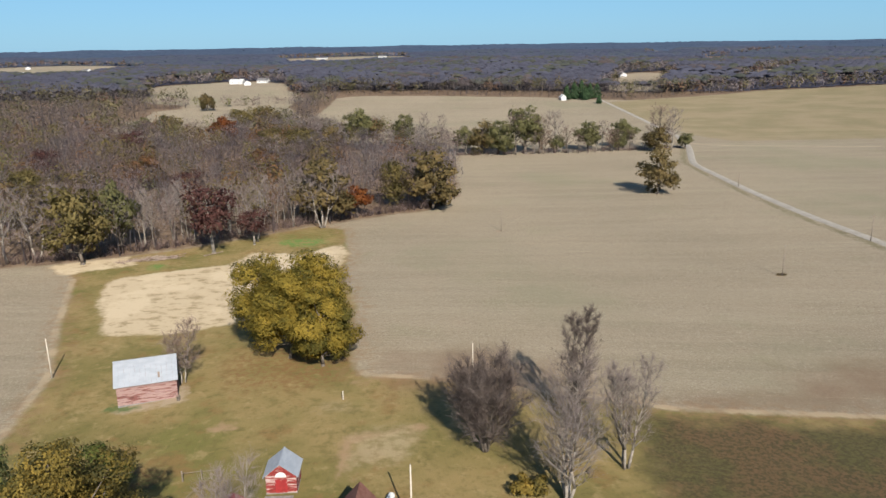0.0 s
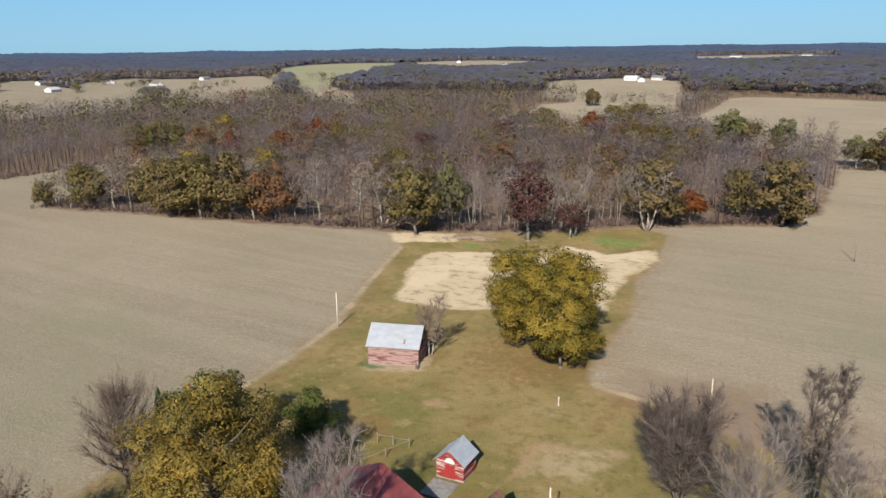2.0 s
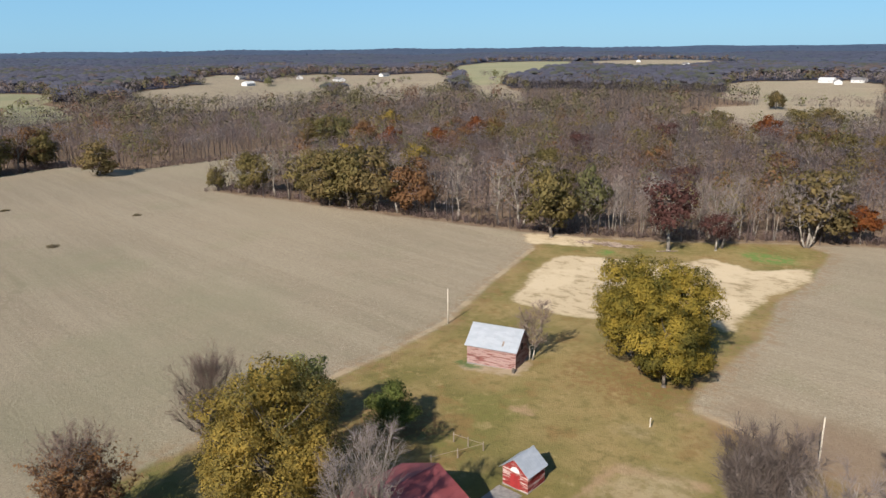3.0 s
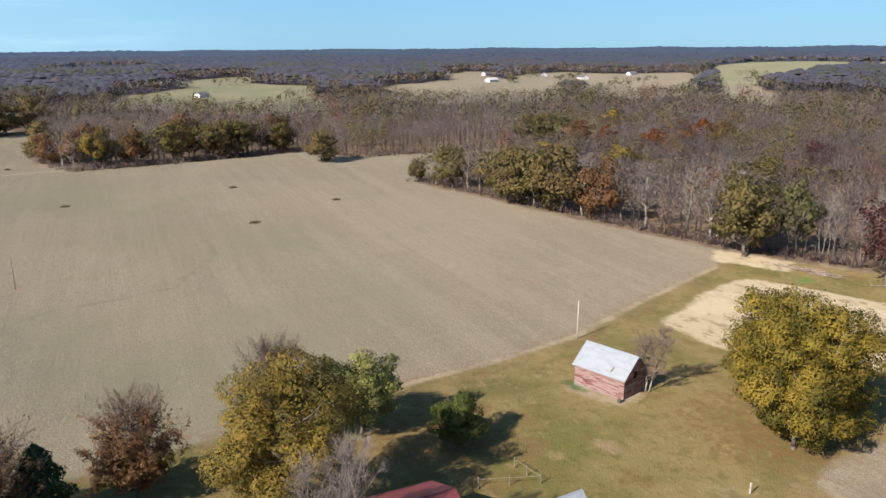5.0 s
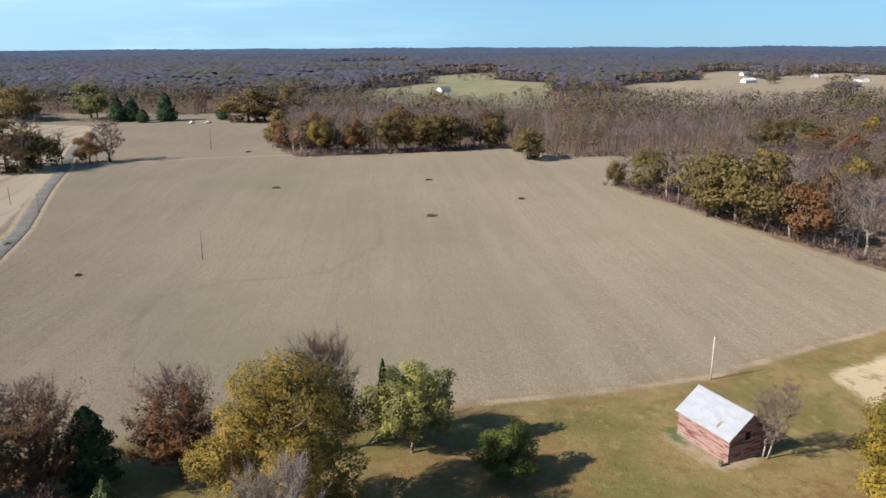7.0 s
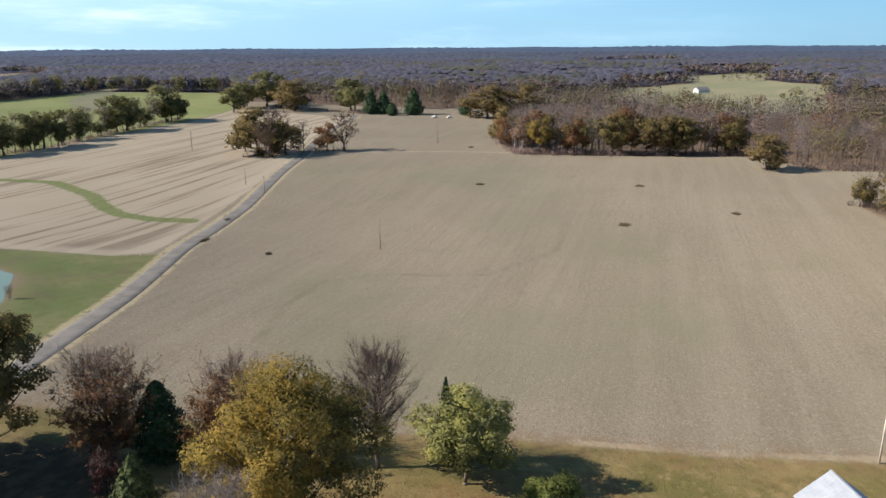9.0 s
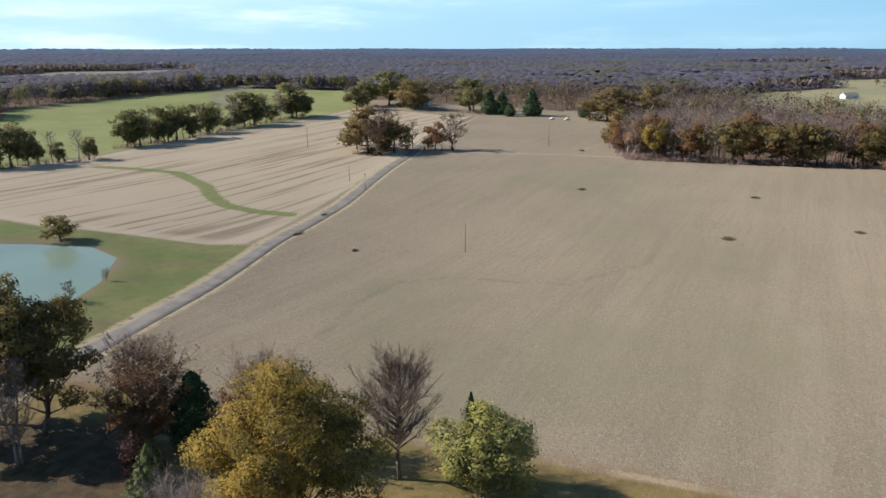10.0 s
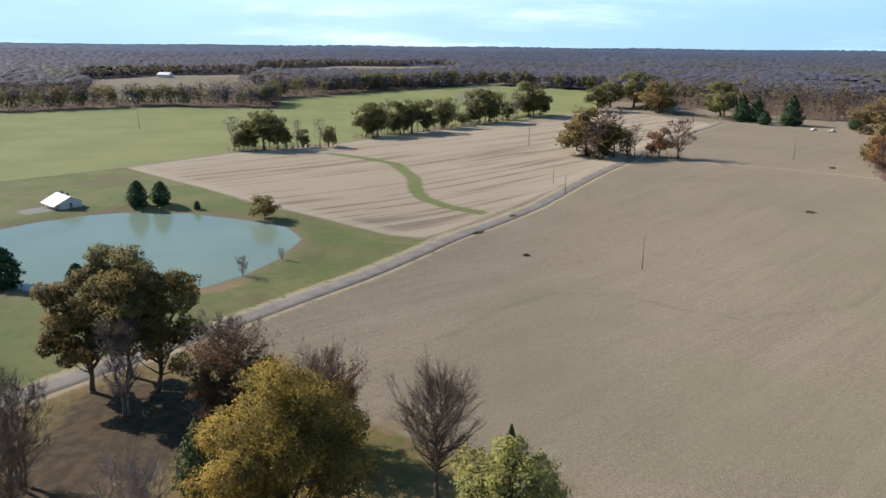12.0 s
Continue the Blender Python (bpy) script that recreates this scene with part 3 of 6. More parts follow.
# canopies and far crowns carry the air's haze in their base colours
MAT_MID_CANOPY_HAZED = canopy_material("middle_canopy_hazed", (0.056, 0.055, 0.074), (0.071, 0.069, 0.091), (0.055, 0.061, 0.063), (0.070, 0.062, 0.074), 0.05)
MAT_FAR_CANOPY_HAZED = canopy_material("far_canopy_hazed", (0.066, 0.075, 0.109), (0.077, 0.086, 0.123), (0.063, 0.077, 0.099), (0.077, 0.081, 0.109), 0.02)
MAT_MID_RUST_HAZED = foliage("middle_rust_woods_hazed", [(0.095, 0.076, 0.072), (0.116, 0.090, 0.084), (0.138, 0.108, 0.100)], 0.02, 0.15, True)
MAT_FAR_GREY_HAZED = foliage("far_grey_woods_hazed", [(0.074, 0.080, 0.115), (0.084, 0.092, 0.130), (0.095, 0.103, 0.143)], 0.008, 0.15, True)
MAT_FAR_GREEN_HAZED = foliage("far_olive_woods_hazed", [(0.074, 0.088, 0.108), (0.084, 0.099, 0.117), (0.095, 0.109, 0.125)], 0.008, 0.15, True)


# ---------------------------------------------------------------- mesh helpers
def thing(name, x, y, z=None, turn=0.0, **tags):
    ob = new(name)
    ob.matrix_basis = pose(x, y, gz(x, y) if z is None else z, 0, 0, turn)
    ob.empty_display_size = 0.5
    return tagged(ob, **tags)


def from_arrays(name, verts, faces, material, parent=None, label="", smooth=False):
    me = bpy.data.meshes.new(name)
    me.from_pydata([tuple(v) for v in verts], [], [tuple(f) for f in faces])
    me.materials.append(material)
    if smooth:
        me.polygons.foreach_set("use_smooth", [True] * len(me.polygons))
    ob = new(name, me)
    ob.parent = parent
    return tagged(ob, label)


def part(name, bm, material, parent, label="", smooth=False):
    me = bpy.data.meshes.new(name)
    bmesh.ops.recalc_face_normals(bm, faces=bm.faces)
    bm.to_mesh(me)
    bm.free()
    me.materials.append(material)
    if smooth:
        me.polygons.foreach_set("use_smooth", [True] * len(me.polygons))
    ob = new(name, me)
    ob.parent = parent
    return tagged(ob, label)


def box(bm, x0, x1, y0, y1, z0, z1, bevel=0.0, m=None):
    made = bmesh.ops.create_cube(bm, size=1.0)["verts"]
    bmesh.ops.scale(bm, vec=(x1 - x0, y1 - y0, z1 - z0), verts=made)
    bmesh.ops.translate(bm, vec=((x0 + x1) / 2, (y0 + y1) / 2, (z0 + z1) / 2), verts=made)
    if bevel:
        edges = list({e for v in made for e in v.link_edges})
        made = list({v for f in bmesh.ops.bevel(bm, geom=edges, offset=bevel, segments=1, affect="EDGES")["faces"] for v in f.verts} | {v for v in made if v.is_valid})
    if m is not None:
        bmesh.ops.transform(bm, matrix=m, verts=made)
    return bm


def block(*a, **k):
    return box(bmesh.new(), *a, **k)


def tube(verts, faces, p0, p1, r0, r1, n=5):
    """A tapered tube between two points, added to lists."""
    a = np.array(p1) - np.array(p0)
    ln = np.linalg.norm(a)
    if ln < 1e-6:
        return
    a /= ln
    u = np.cross(a, (0.3, 0.9, 0.31) if abs(a[2]) > 0.8 else (0, 0, 1.0))
    u /= np.linalg.norm(u)
    v = np.cross(a, u)
    b = len(verts)
    for p, r in ((p0, r0), (p1, r1)):
        for i in range(n):
            t = 2 * math.pi * i / n
            verts.append(np.array(p) + r * (math.cos(t) * u + math.sin(t) * v))
    for i in range(n):
        j = (i + 1) % n
        faces.append((b + i, b + j, b + n + j, b + n + i))
    faces.append(tuple(b + n + i for i in range(n)))
    faces.append(tuple(b + i for i in reversed(range(n))))


def cylinder(p0, p1, r0, r1, n=8):
    bm = bmesh.new()
    v, f = [], []
    tube(v, f, p0, p1, r0, r1, n)
    vs = [bm.verts.new(tuple(p)) for p in v]
    for q in f:
        bm.faces.new([vs[i] for i in q])
    return bm


def prism(pts, y0, y1):
    """An outline in x and z, drawn out along y."""
    bm = bmesh.new()
    a = [bm.verts.new((x, y0, z)) for x, z in pts]
    b = [bm.verts.new((x, y1, z)) for x, z in pts]
    bm.faces.new(a)
    bm.faces.new(list(reversed(b)))
    for i in range(len(pts)):
        j = (i + 1) % len(pts)
        bm.faces.new((a[i], a[j], b[j], b[i]))
    return bm


def mesh_np(name, v, f, material, parent=None, label="", normals=None, tone=None):
    """A mesh from arrays: points, and faces that all have as many corners."""
    me = bpy.data.meshes.new(name)
    k = f.shape[1]
    if normals is not None:
        away = np.einsum("ij,ij->i", np.cross(v[f[:, 1]] - v[f[:, 0]], v[f[:, 2]] - v[f[:, 0]]), normals[f[:, 0]]) < 0
        f = np.where(away[:, None], f[:, ::-1], f)
    me.vertices.add(len(v))
    me.vertices.foreach_set("co", np.ascontiguousarray(v, dtype=np.float32).ravel())
    me.loops.add(f.size)
    me.loops.foreach_set("vertex_index", np.ascontiguousarray(f, dtype=np.int32).ravel())
    me.polygons.add(len(f))
    me.polygons.foreach_set("loop_start", np.arange(len(f), dtype=np.int32) * k)
    me.update(calc_edges=True)
    if normals is not None:
        me.polygons.foreach_set("use_smooth", np.ones(len(f), bool))
        me.normals_split_custom_set_from_vertices(normals.astype(np.float32))
    if tone is not None:
        me.attributes.new("crown_tone", "FLOAT", "POINT").data.foreach_set("value", tone.astype(np.float32))
    me.materials.append(material)
    ob = new(name, me)
    ob.parent = parent
    return tagged(ob, label)


# ---------------------------------------------------------------- ground, road, pond
def axis(a, b, step, lo, hi, grow=1.06):
    mid = list(np.arange(a, b + 0.1, step))
    s, p = step, b
    while p < hi:
        s *= grow
        p += s
        mid.append(p)
    s, p, low = step, a, []
    while p > lo:
        s *= grow
        p -= s
        low.append(p)
    return np.array(low[::-1] + mid)


def build_ground():
    xs, ys = axis(-420, 160, 2.8, -4650, 4650), axis(-280, 320, 2.8, -4650, 4650)
    X, Y = (a.ravel() for a in np.meshgrid(xs, ys))
    nx, ny = len(xs), len(ys)
    v = np.stack([X, Y, height(X, Y)], 1)
    i = (np.arange(ny - 1)[:, None] * nx + np.arange(nx - 1)[None, :]).ravel()
    f = np.stack([i, i + 1, i + nx + 1, i + nx], 1)
    ob = mesh_np("ground", v, f, MAT_GROUND)
    ob.data.polygons.foreach_set("use_smooth", np.ones(len(f), bool))
    UX, UY = uneven(X, Y)
    pasture = np.max([sdf(UX, UY, p) for p in GREEN_CLEARINGS], axis=0)
    opened = np.maximum(sdf(X, Y, OPEN), np.max([sdf(UX, UY, p) for p in CLEARINGS + GREEN_CLEARINGS], axis=0))
    zones = {
        "lawn": sdf(X, Y, LAWN), "sand": np.maximum(sdf(X, Y, SAND), sdf(X, Y, [(-131, 214), (-112, 225), (-104, 216), (-121, 203)])), "stubble": sdf(X, Y, STUBBLE), "meadow": sdf(X, Y, MEADOW), "pasture": pasture, "bank": sdf(X, Y, BANK), "pond": sdf(X, Y, POND),
        "olive": sdf(X, Y, OLIVE), "litter": -opened, "waterway": seg_dist(X, Y, WATERWAY, False),
        "footpath": np.where(((X < -60) & (Y > 85) & (Y < 203)) | ((X > -27) & (X < -8) & (Y > 118) & (Y < 130)) | ((X > 29) & (Y > 105) & (Y < 125)), sdf(X, Y, LAWN), 60.0),
        "rough": np.minimum(X - 22, 117 - Y), "redsoil": np.maximum(sdf(X, Y, [(26, 116), (130, 116), (130, 160), (60, 136)]), 15 - np.hypot((X - 2) * 0.6, Y - 129)),
        "verge": seg_dist(X, Y, ROAD, False), "ditch": seg_dist(X, Y, [(q[0] - 4.2, q[1]) for q in ROAD_EAST[:7]], False),
        "rut": seg_dist(X, Y, [(-101, 21), (-125, 15), (-147, 13), (-158, 25), (-162, 55), (-190, 70), (-240, 72)], False),
        "leafbed_shade": np.maximum(15 - np.hypot(X + 43, (Y - 17) * 0.8), 11 - np.hypot(X + 30, Y - 22)),
        # the circle at (-55, 86) is there to deepen the shade by colour
        "fallen_and_shade": np.maximum(17 - np.hypot(X + 36, Y - 132), np.maximum(13 - np.hypot(X + 46, Y - 64), np.maximum(20 - np.hypot(X + 24, Y - 30), 15 - np.hypot(X + 55, (Y - 86) * 0.9)))),
        "lush": np.maximum(9 - np.hypot((X + 60) * 0.8, (Y - 243) * 1.3), 5 - np.hypot(X + 97, Y - 212)),
        "worn": np.maximum(sdf(X, Y, [(-20.4, 104.2), (-10.7, 107.1), (-8.1, 103.5), (-9.0, 96.0), (-19.2, 93.7)]), 3.0 - np.hypot((X + 24) * 0.8, Y - 114)),
        "pad": 6 - np.maximum(np.abs(X + 76) * 0.9, np.abs(Y + 152)),
        "barnyard": 2.3 - seg_dist(X, Y, [(-61.5, 114.6), (-52.6, 117.2), (-55.2, 124.6)], False), "weeds": 1.9 - seg_dist(X, Y, [(-64.0, 115.6), (-60.0, 114.9)], False),
        "clay": np.maximum(3.4 - np.hypot(X + 41, (Y - 107) * 1.3), np.max([1.9 - seg_dist(X, Y, [(-18, 91), (-20.5, 102.5), (-8, 106.5)], False), 5 - np.hypot((X + 82) * 0.5, Y + 36), *(2.4 - np.hypot(X - px, Y - py) for px, py in ((-184.8, 16.1), (84.7, 198.4), (9.5, 256.5))), 1.6 - seg_dist(X, Y, [(-22, 123.7), (-17.3, 125.4), (-10.4, 124.8)], False)], axis=0)),
    }
    for name, d in zones.items():
        a = ob.data.attributes.new(name, "FLOAT", "POINT")
        a.data.foreach_set("value", np.clip(d, -60, 60).astype(np.float32))
    tagged(ob, "rolling harvested farmland of tan fields and dry grass", "ground", kind="structure")


def ribbon(name, pts, half, lift, material, label, step=4.0):
    """A road with a crown and shoulders, laid over the ground."""
    p = [np.array(q, float) for q in pts]
    way = [p[0]]
    for a, b in zip(p, p[1:]):
        k = max(1, int(np.linalg.norm(b - a) / step))
        way += [a + (b - a) * i / k for i in range(1, k + 1)]
    way = np.array(way)
    for _ in range(6):
        way[1:-1] = 0.25 * way[:-2] + 0.5 * way[1:-1] + 0.25 * way[2:]
    d = np.gradient(way, axis=0)
    d /= np.linalg.norm(d, axis=1)[:, None]
    nrm = np.stack([-d[:, 1], d[:, 0]], 1)
    cols, zs = (-half - 0.5, -half, -half / 2, 0, half / 2, half, half + 0.5), (-0.3, 0.0, 0.05, 0.08, 0.05, 0.0, -0.3)
    v = []
    for c, z in zip(cols, zs):
        q = way + nrm * c
        v.append(np.column_stack([q, height(way[:, 0], way[:, 1]) + lift + z]))
    n, k = len(way), len(cols)
    v = np.concatenate(v)
    f = np.array([(c * n + i, c * n + i + 1, (c + 1) * n + i + 1, (c + 1) * n + i) for c in range(k - 1) for i in range(n - 1)])
    ob = mesh_np(name, v, f[:, ::-1], material)
    tagged(ob, label, "road", kind="structure")


def build_pond():
    bm = bmesh.new()
    pts = []
    for (ax, ay), (bx, by) in zip(POND, POND[1:] + POND[:1]):
        for k in range(4):
            pts.append((ax + (bx - ax) * k / 4, ay + (by - ay) * k / 4))
    cx, cy = np.mean(pts, axis=0)
    bm.faces.new([bm.verts.new((cx + (x - cx) * 1.03, cy + (y - cy) * 1.03, WATER_Z)) for x, y in pts])
    ob = part("water", bm, MAT_WATER, None)
    tagged(ob, "milky green farm pond with still water", "pond", kind="structure")


build_ground()
ribbon("road", ROAD, 2.5, 0.14, MAT_ASPHALT, "narrow grey asphalt country road with pale edges")
ribbon("road_east", ROAD_EAST, 1.7, 0.14, MAT_GRAVEL, "pale gravel farm road between tan fields")
build_pond()
for way in TRACKS:
    ribbon("dirt_track", way, 0.9, 0.0, MAT_TRACK, "pale dirt track along the edge of a field")


# ---------------------------------------------------------------- trees
def unit(v):
    return v / np.maximum(np.linalg.norm(v, axis=-1, keepdims=True), 1e-9)


def leaf_quads(rng, c, out, size, droop=0.0):
    """Kite-shaped leaves or leaf clusters at points c, turned half at random, half outwards."""
    n = unit(unit(out) * 1.15 + rng.normal(size=c.shape) * 0.5 + np.array([0, 0, 0.3 - droop]))
    u = unit(np.cross(n, rng.normal(size=c.shape)))
    w = np.cross(n, u)
    s = size[:, None]
    v = np.stack([c - u * s, c - w * s * 0.62 + n * s * 0.1, c + u * s, c + w * s * 0.62 + n * s * 0.1], 1).reshape(-1, 3)
    return v, np.arange(len(v)).reshape(-1, 4)


def slivers(rng, p, d, length, width, facing=None):
    """Thin twigs as tapering triangles from points p along d."""
    face = rng.normal(size=d.shape) * (1.0 if facing is None else 0.45) + (0.0 if facing is None else facing)
    side = unit(np.cross(d, face)) * (width[:, None] / 2)
    v = np.stack([p - side, p + side, p + d * length[:, None]], 1).reshape(-1, 3)
    return v, np.arange(len(v)).reshape(-1, 3)


def leafy_tree(name, h, r, leaf, seed, leaves=9000, size=0.34, base=0.22, lobes=18, trunk=None, bark=None, lump=1.0):
    """Trunk and limbs in one mesh, leaves in loose lobes of uneven size in another."""
    rng = np.random.default_rng(seed)
    ob = new(name)
    bark = bark or MAT_BARK
    zb, tr = h * base, trunk or h * 0.02
    zc, a = zb + (h - zb) * 0.46, (h - zb) * 0.54
    i = np.arange(lobes)
    dz = 1 - 1.78 * (i + 0.5) / lobes
    da = i * 2.39996 + seed
    d = unit(np.stack([np.sqrt(1 - dz * dz) * np.cos(da), np.sqrt(1 - dz * dz) * np.sin(da), dz], 1) + rng.normal(size=(lobes, 3)) * 0.22)
    order = rng.permutation(lobes)
    d = d[order]
    k = rng.uniform(0.52, 0.90, lobes)
    k[: lobes // 5] *= 0.5
    lr = r * rng.uniform(0.19, 0.34, lobes) * (1.15 if lobes < 24 else lump)
    reach = np.where(d[:, 2] > 0, 1.0, 0.92)
    c = np.stack([d[:, 0] * r * k * reach, d[:, 1] * r * k * reach, zc + d[:, 2] * a * k], 1)
    c[:, 2] = np.clip(c[:, 2], zb + lr * 0.45, h - lr * 0.75)
    v, f = [], []
    bend = rng.normal(size=2) * 0.03 * h
    top = np.array([bend[0], bend[1], zc + 0.35 * a])
    knee = np.array([bend[0] * 0.4, bend[1] * 0.4, max(zb, 0.14 * h)])
    tube(v, f, (0, 0, -0.4), (0, 0, 0.5), tr * 1.9, tr * 1.15, 8)
    tube(v, f, (0, 0, 0.5), knee, tr * 1.15, tr * 0.85, 8)
    tube(v, f, knee, top, tr * 0.85, tr * 0.3, 7)
    for i in range(lobes):
        t = np.clip((c[i][2] - knee[2]) / max(top[2] - knee[2], 0.1) - 0.35, 0.0, 0.9)
        s = knee + (top - knee) * t
        m = (s + c[i]) / 2 + np.array([0, 0, -0.06 * r])
        tube(v, f, s, m, tr * 0.38, tr * 0.22, 5)
        tube(v, f, m, c[i], tr * 0.22, tr * 0.09, 4)
        for _ in range(2):
            e = c[i] + rng.normal(size=3) * lr[i] * 0.55
            tube(v, f, c[i] * 0.7 + m * 0.3, e, tr * 0.09, tr * 0.03, 3)
    from_arrays("trunk", v, f, bark, ob, smooth=True)
    pick = rng.choice(lobes, leaves, p=lr ** 2 / (lr ** 2).sum())
    o = unit(rng.normal(size=(leaves, 3)))
    o[:, 2] += 0.15
    rad = lr[pick] * np.clip(rng.normal(0.88, 0.17 if lump == 1.0 else 0.11, leaves), 0.1, 1.3)
    p = c[pick] + o * rad[:, None] * np.array([1.08, 1.08, 0.74])
    p += 0.16 * lr[pick][:, None] * np.sin(p[:, [1, 2, 0]] * 2.1 + seed)
    p[:, 2] = np.maximum(p[:, 2], 0.15)
    lv, lf = leaf_quads(rng, p, o, size * rng.uniform(0.55, 1.4, len(p)))
    lean = unit(unit(o) * 0.8 + unit((p - np.array([0, 0, zc])) / np.array([r, r, a])) * 0.8 + rng.normal(size=o.shape) * 0.3 + np.array([0, 0, 0.25]))
    tagged(mesh_np("crown", lv, lf, LEAF[leaf], ob, normals=np.repeat(lean, 4, 0), tone=np.repeat(0.7 * rng.random(lobes)[pick] + 0.3 * rng.random(leaves), 4)), kind="stuff")
    return ob


def bare_tree(name, h, r, twig, seed, limbs=34, stems=1, bark=None, subs=8, twigs=6, tw=0.035, leaf="", leaves=0, base=0.2, rise=0.75):
    """A leafless tree: leaders with rising limbs in one mesh, fine twigs in another, last dry leaves in a third."""
    rng = np.random.default_rng(seed)
    ob = new(name)
    v, f, tips, tipd = [], [], [], []
    for s in range(stems):
        ang = 2 * math.pi * s / stems + rng.uniform(0, 1.2)
        lean = 0.0 if stems == 1 else r * rng.uniform(0.25, 0.55)
        hs = h * (1.0 if s == 0 else rng.uniform(0.75, 0.98))
        way = [np.array([math.cos(ang), math.sin(ang), 0]) * (0.0 if stems == 1 else 0.35) + np.array([0, 0, -0.3])]
        for q in (0.2, 0.4, 0.6, 0.8, 1.0):
            way.append(np.array([math.cos(ang) * lean * q ** 0.8, math.sin(ang) * lean * q ** 0.8, hs * q]) + rng.normal(size=3) * h * 0.012)
        tr = h * (0.017 if stems == 1 else 0.012)
        rads = [tr * 1.3, tr, tr * 0.8, tr * 0.55, tr * 0.3, tr * 0.08]
        for i in range(5):
            tube(v, f, way[i], way[i + 1], rads[i], rads[i + 1], 7)
        for i in range(limbs // stems):
            q = base + (0.97 - base) * (i + rng.random()) / (limbs // stems)
            k = min(int(q * 5), 4)
            p = way[k] + (way[k + 1] - way[k]) * (q * 5 - k)
            fat = rads[k] * 0.5
            a2 = i * 2.4 + rng.uniform(-0.5, 0.5) + ang
            prof = math.sin(math.pi * min(1.0, (q - base) / (1.02 - base) * 0.72 + 0.25)) ** 0.8
            ln = r * prof * rng.uniform(0.75, 1.2) * (1.0 if stems == 1 else 0.62)
            dirn = unit(np.array([math.cos(a2), math.sin(a2), rise * rng.uniform(0.7, 1.5)]))
            m = p + dirn * ln * 0.6
            d2 = unit(dirn + np.array([0, 0, 0.45]) + rng.normal(size=3) * 0.15)
            e = m + d2 * ln * 0.65
            tube(v, f, p, m, fat, fat * 0.55, 4)
            tube(v, f, m, e, fat * 0.55, fat * 0.12, 3)
            for j in range(subs):
                t = rng.uniform(0.25, 1.0)
                b = p + (m - p) * (t / 0.6) if t < 0.6 else m + (e - m) * ((t - 0.6) / 0.4)
                d3 = unit(d2 + rng.normal(size=3) * 0.55 + np.array([0, 0, 0.2]))
                l3 = ln * rng.uniform(0.2, 0.45)
                c = b + d3 * l3
                tube(v, f, b, c, fat * 0.22, fat * 0.07, 3)
                for _ in range(twigs):
                    tips.append(b + (c - b) * rng.uniform(0.15, 1))
                    tipd.append(unit(d3 + rng.normal(size=3) * 0.5 + np.array([0, 0, 0.2])))
    from_arrays("trunk", v, f, bark or MAT_BARK, ob, smooth=True)
    tips, tipd = np.array(tips), np.array(tipd)
    tv, tf = slivers(rng, tips, tipd, r * rng.uniform(0.10, 0.30, len(tips)), tw * rng.uniform(0.7, 1.4, len(tips)))
    tagged(mesh_np("branchwork", tv, tf, twig, ob), kind="stuff")
    if leaves:
        k = rng.integers(0, len(tips), leaves)
        low = tips[k][:, 2] < h * rng.uniform(0.35, 0.95, leaves)
        k = k[low]
        p = tips[k] + tipd[k] * (r * 0.2) * rng.random((len(k), 1)) + rng.normal(size=(len(k), 3)) * 0.12
        lv, lf = leaf_quads(rng, p, tipd[k], 0.17 * rng.uniform(0.6, 1.3, len(k)))
        tagged(mesh_np("foliage", lv, lf, LEAF[leaf], ob), kind="stuff")
    return ob


def conifer(name, h, r, leaf, seed, n=5000, size=0.28, tip=0.8, bulge=0.18):
    rng = np.random.default_rng(seed)
    ob = new(name)
    v, f = [], []
    tube(v, f, (0, 0, -0.3), (0, 0, h * 0.9), h * 0.018, h * 0.004, 6)
    from_arrays("trunk", v, f, MAT_BARK, ob)
    z = rng.random(n) ** 1.25
    ang = rng.uniform(0, 2 * math.pi, n)
    prof = np.where(z < bulge, 0.72 + 0.28 * z / bulge, ((1 - z) / (1 - bulge)) ** tip)
    lump = 0.86 + 0.2 * np.sin(ang * 5 + z * 23 + seed) + 0.12 * np.sin(ang * 11 - z * 41)
    rad = r * prof * lump * np.where(rng.random(n) < 0.8, rng.uniform(0.8, 1.03, n), rng.uniform(0.3, 0.9, n))
    p = np.stack([np.cos(ang) * rad, np.sin(ang) * rad, h * (0.05 + 0.95 * z)], 1)
    o = np.stack([np.cos(ang), np.sin(ang), np.full(n, 0.35)], 1)
    lv, lf = leaf_quads(rng, p, o, size * rng.uniform(0.6, 1.3, n))
    tagged(mesh_np("crown", lv, lf, LEAF[leaf], ob), kind="stuff")
    return ob


def stand(ob, x, y, turn=0.0, scale=1.0, z=None, **tags):
    ob.matrix_basis = pose(x, y, (gz(x, y) if z is None else z) - 0.05, 0, 0, turn) @ Matrix.Scale(scale, 4)
    return tagged(ob, **tags)


YARD = "trees round the farmyard"
# great golden oak, and its neighbours
stand(leafy_tree("oak_tree", 24.4, 10.6, "gold", 11, 84000, 0.145, 0.06, 74, 0.55, None, 0.80), -40.5, 60, 20, label="tall golden oak tree in full autumn leaf in the yard", category="tree", group=YARD)
stand(leafy_tree("maple_tree", 14.8, 6.9, "pale", 12, 17000, 0.2, 0.10, 30, 0.24), -60.5, 75, 0, label="pale green maple tree turning yellow at the field edge", category="tree", group=YARD)
stand(conifer("cedar_tree", 13.0, 1.5, "cedar", 13, 3600, 0.2, 0.7), -65.3, 71, label="slender dull green cedar beside the pale maple", category="tree", group=YARD)
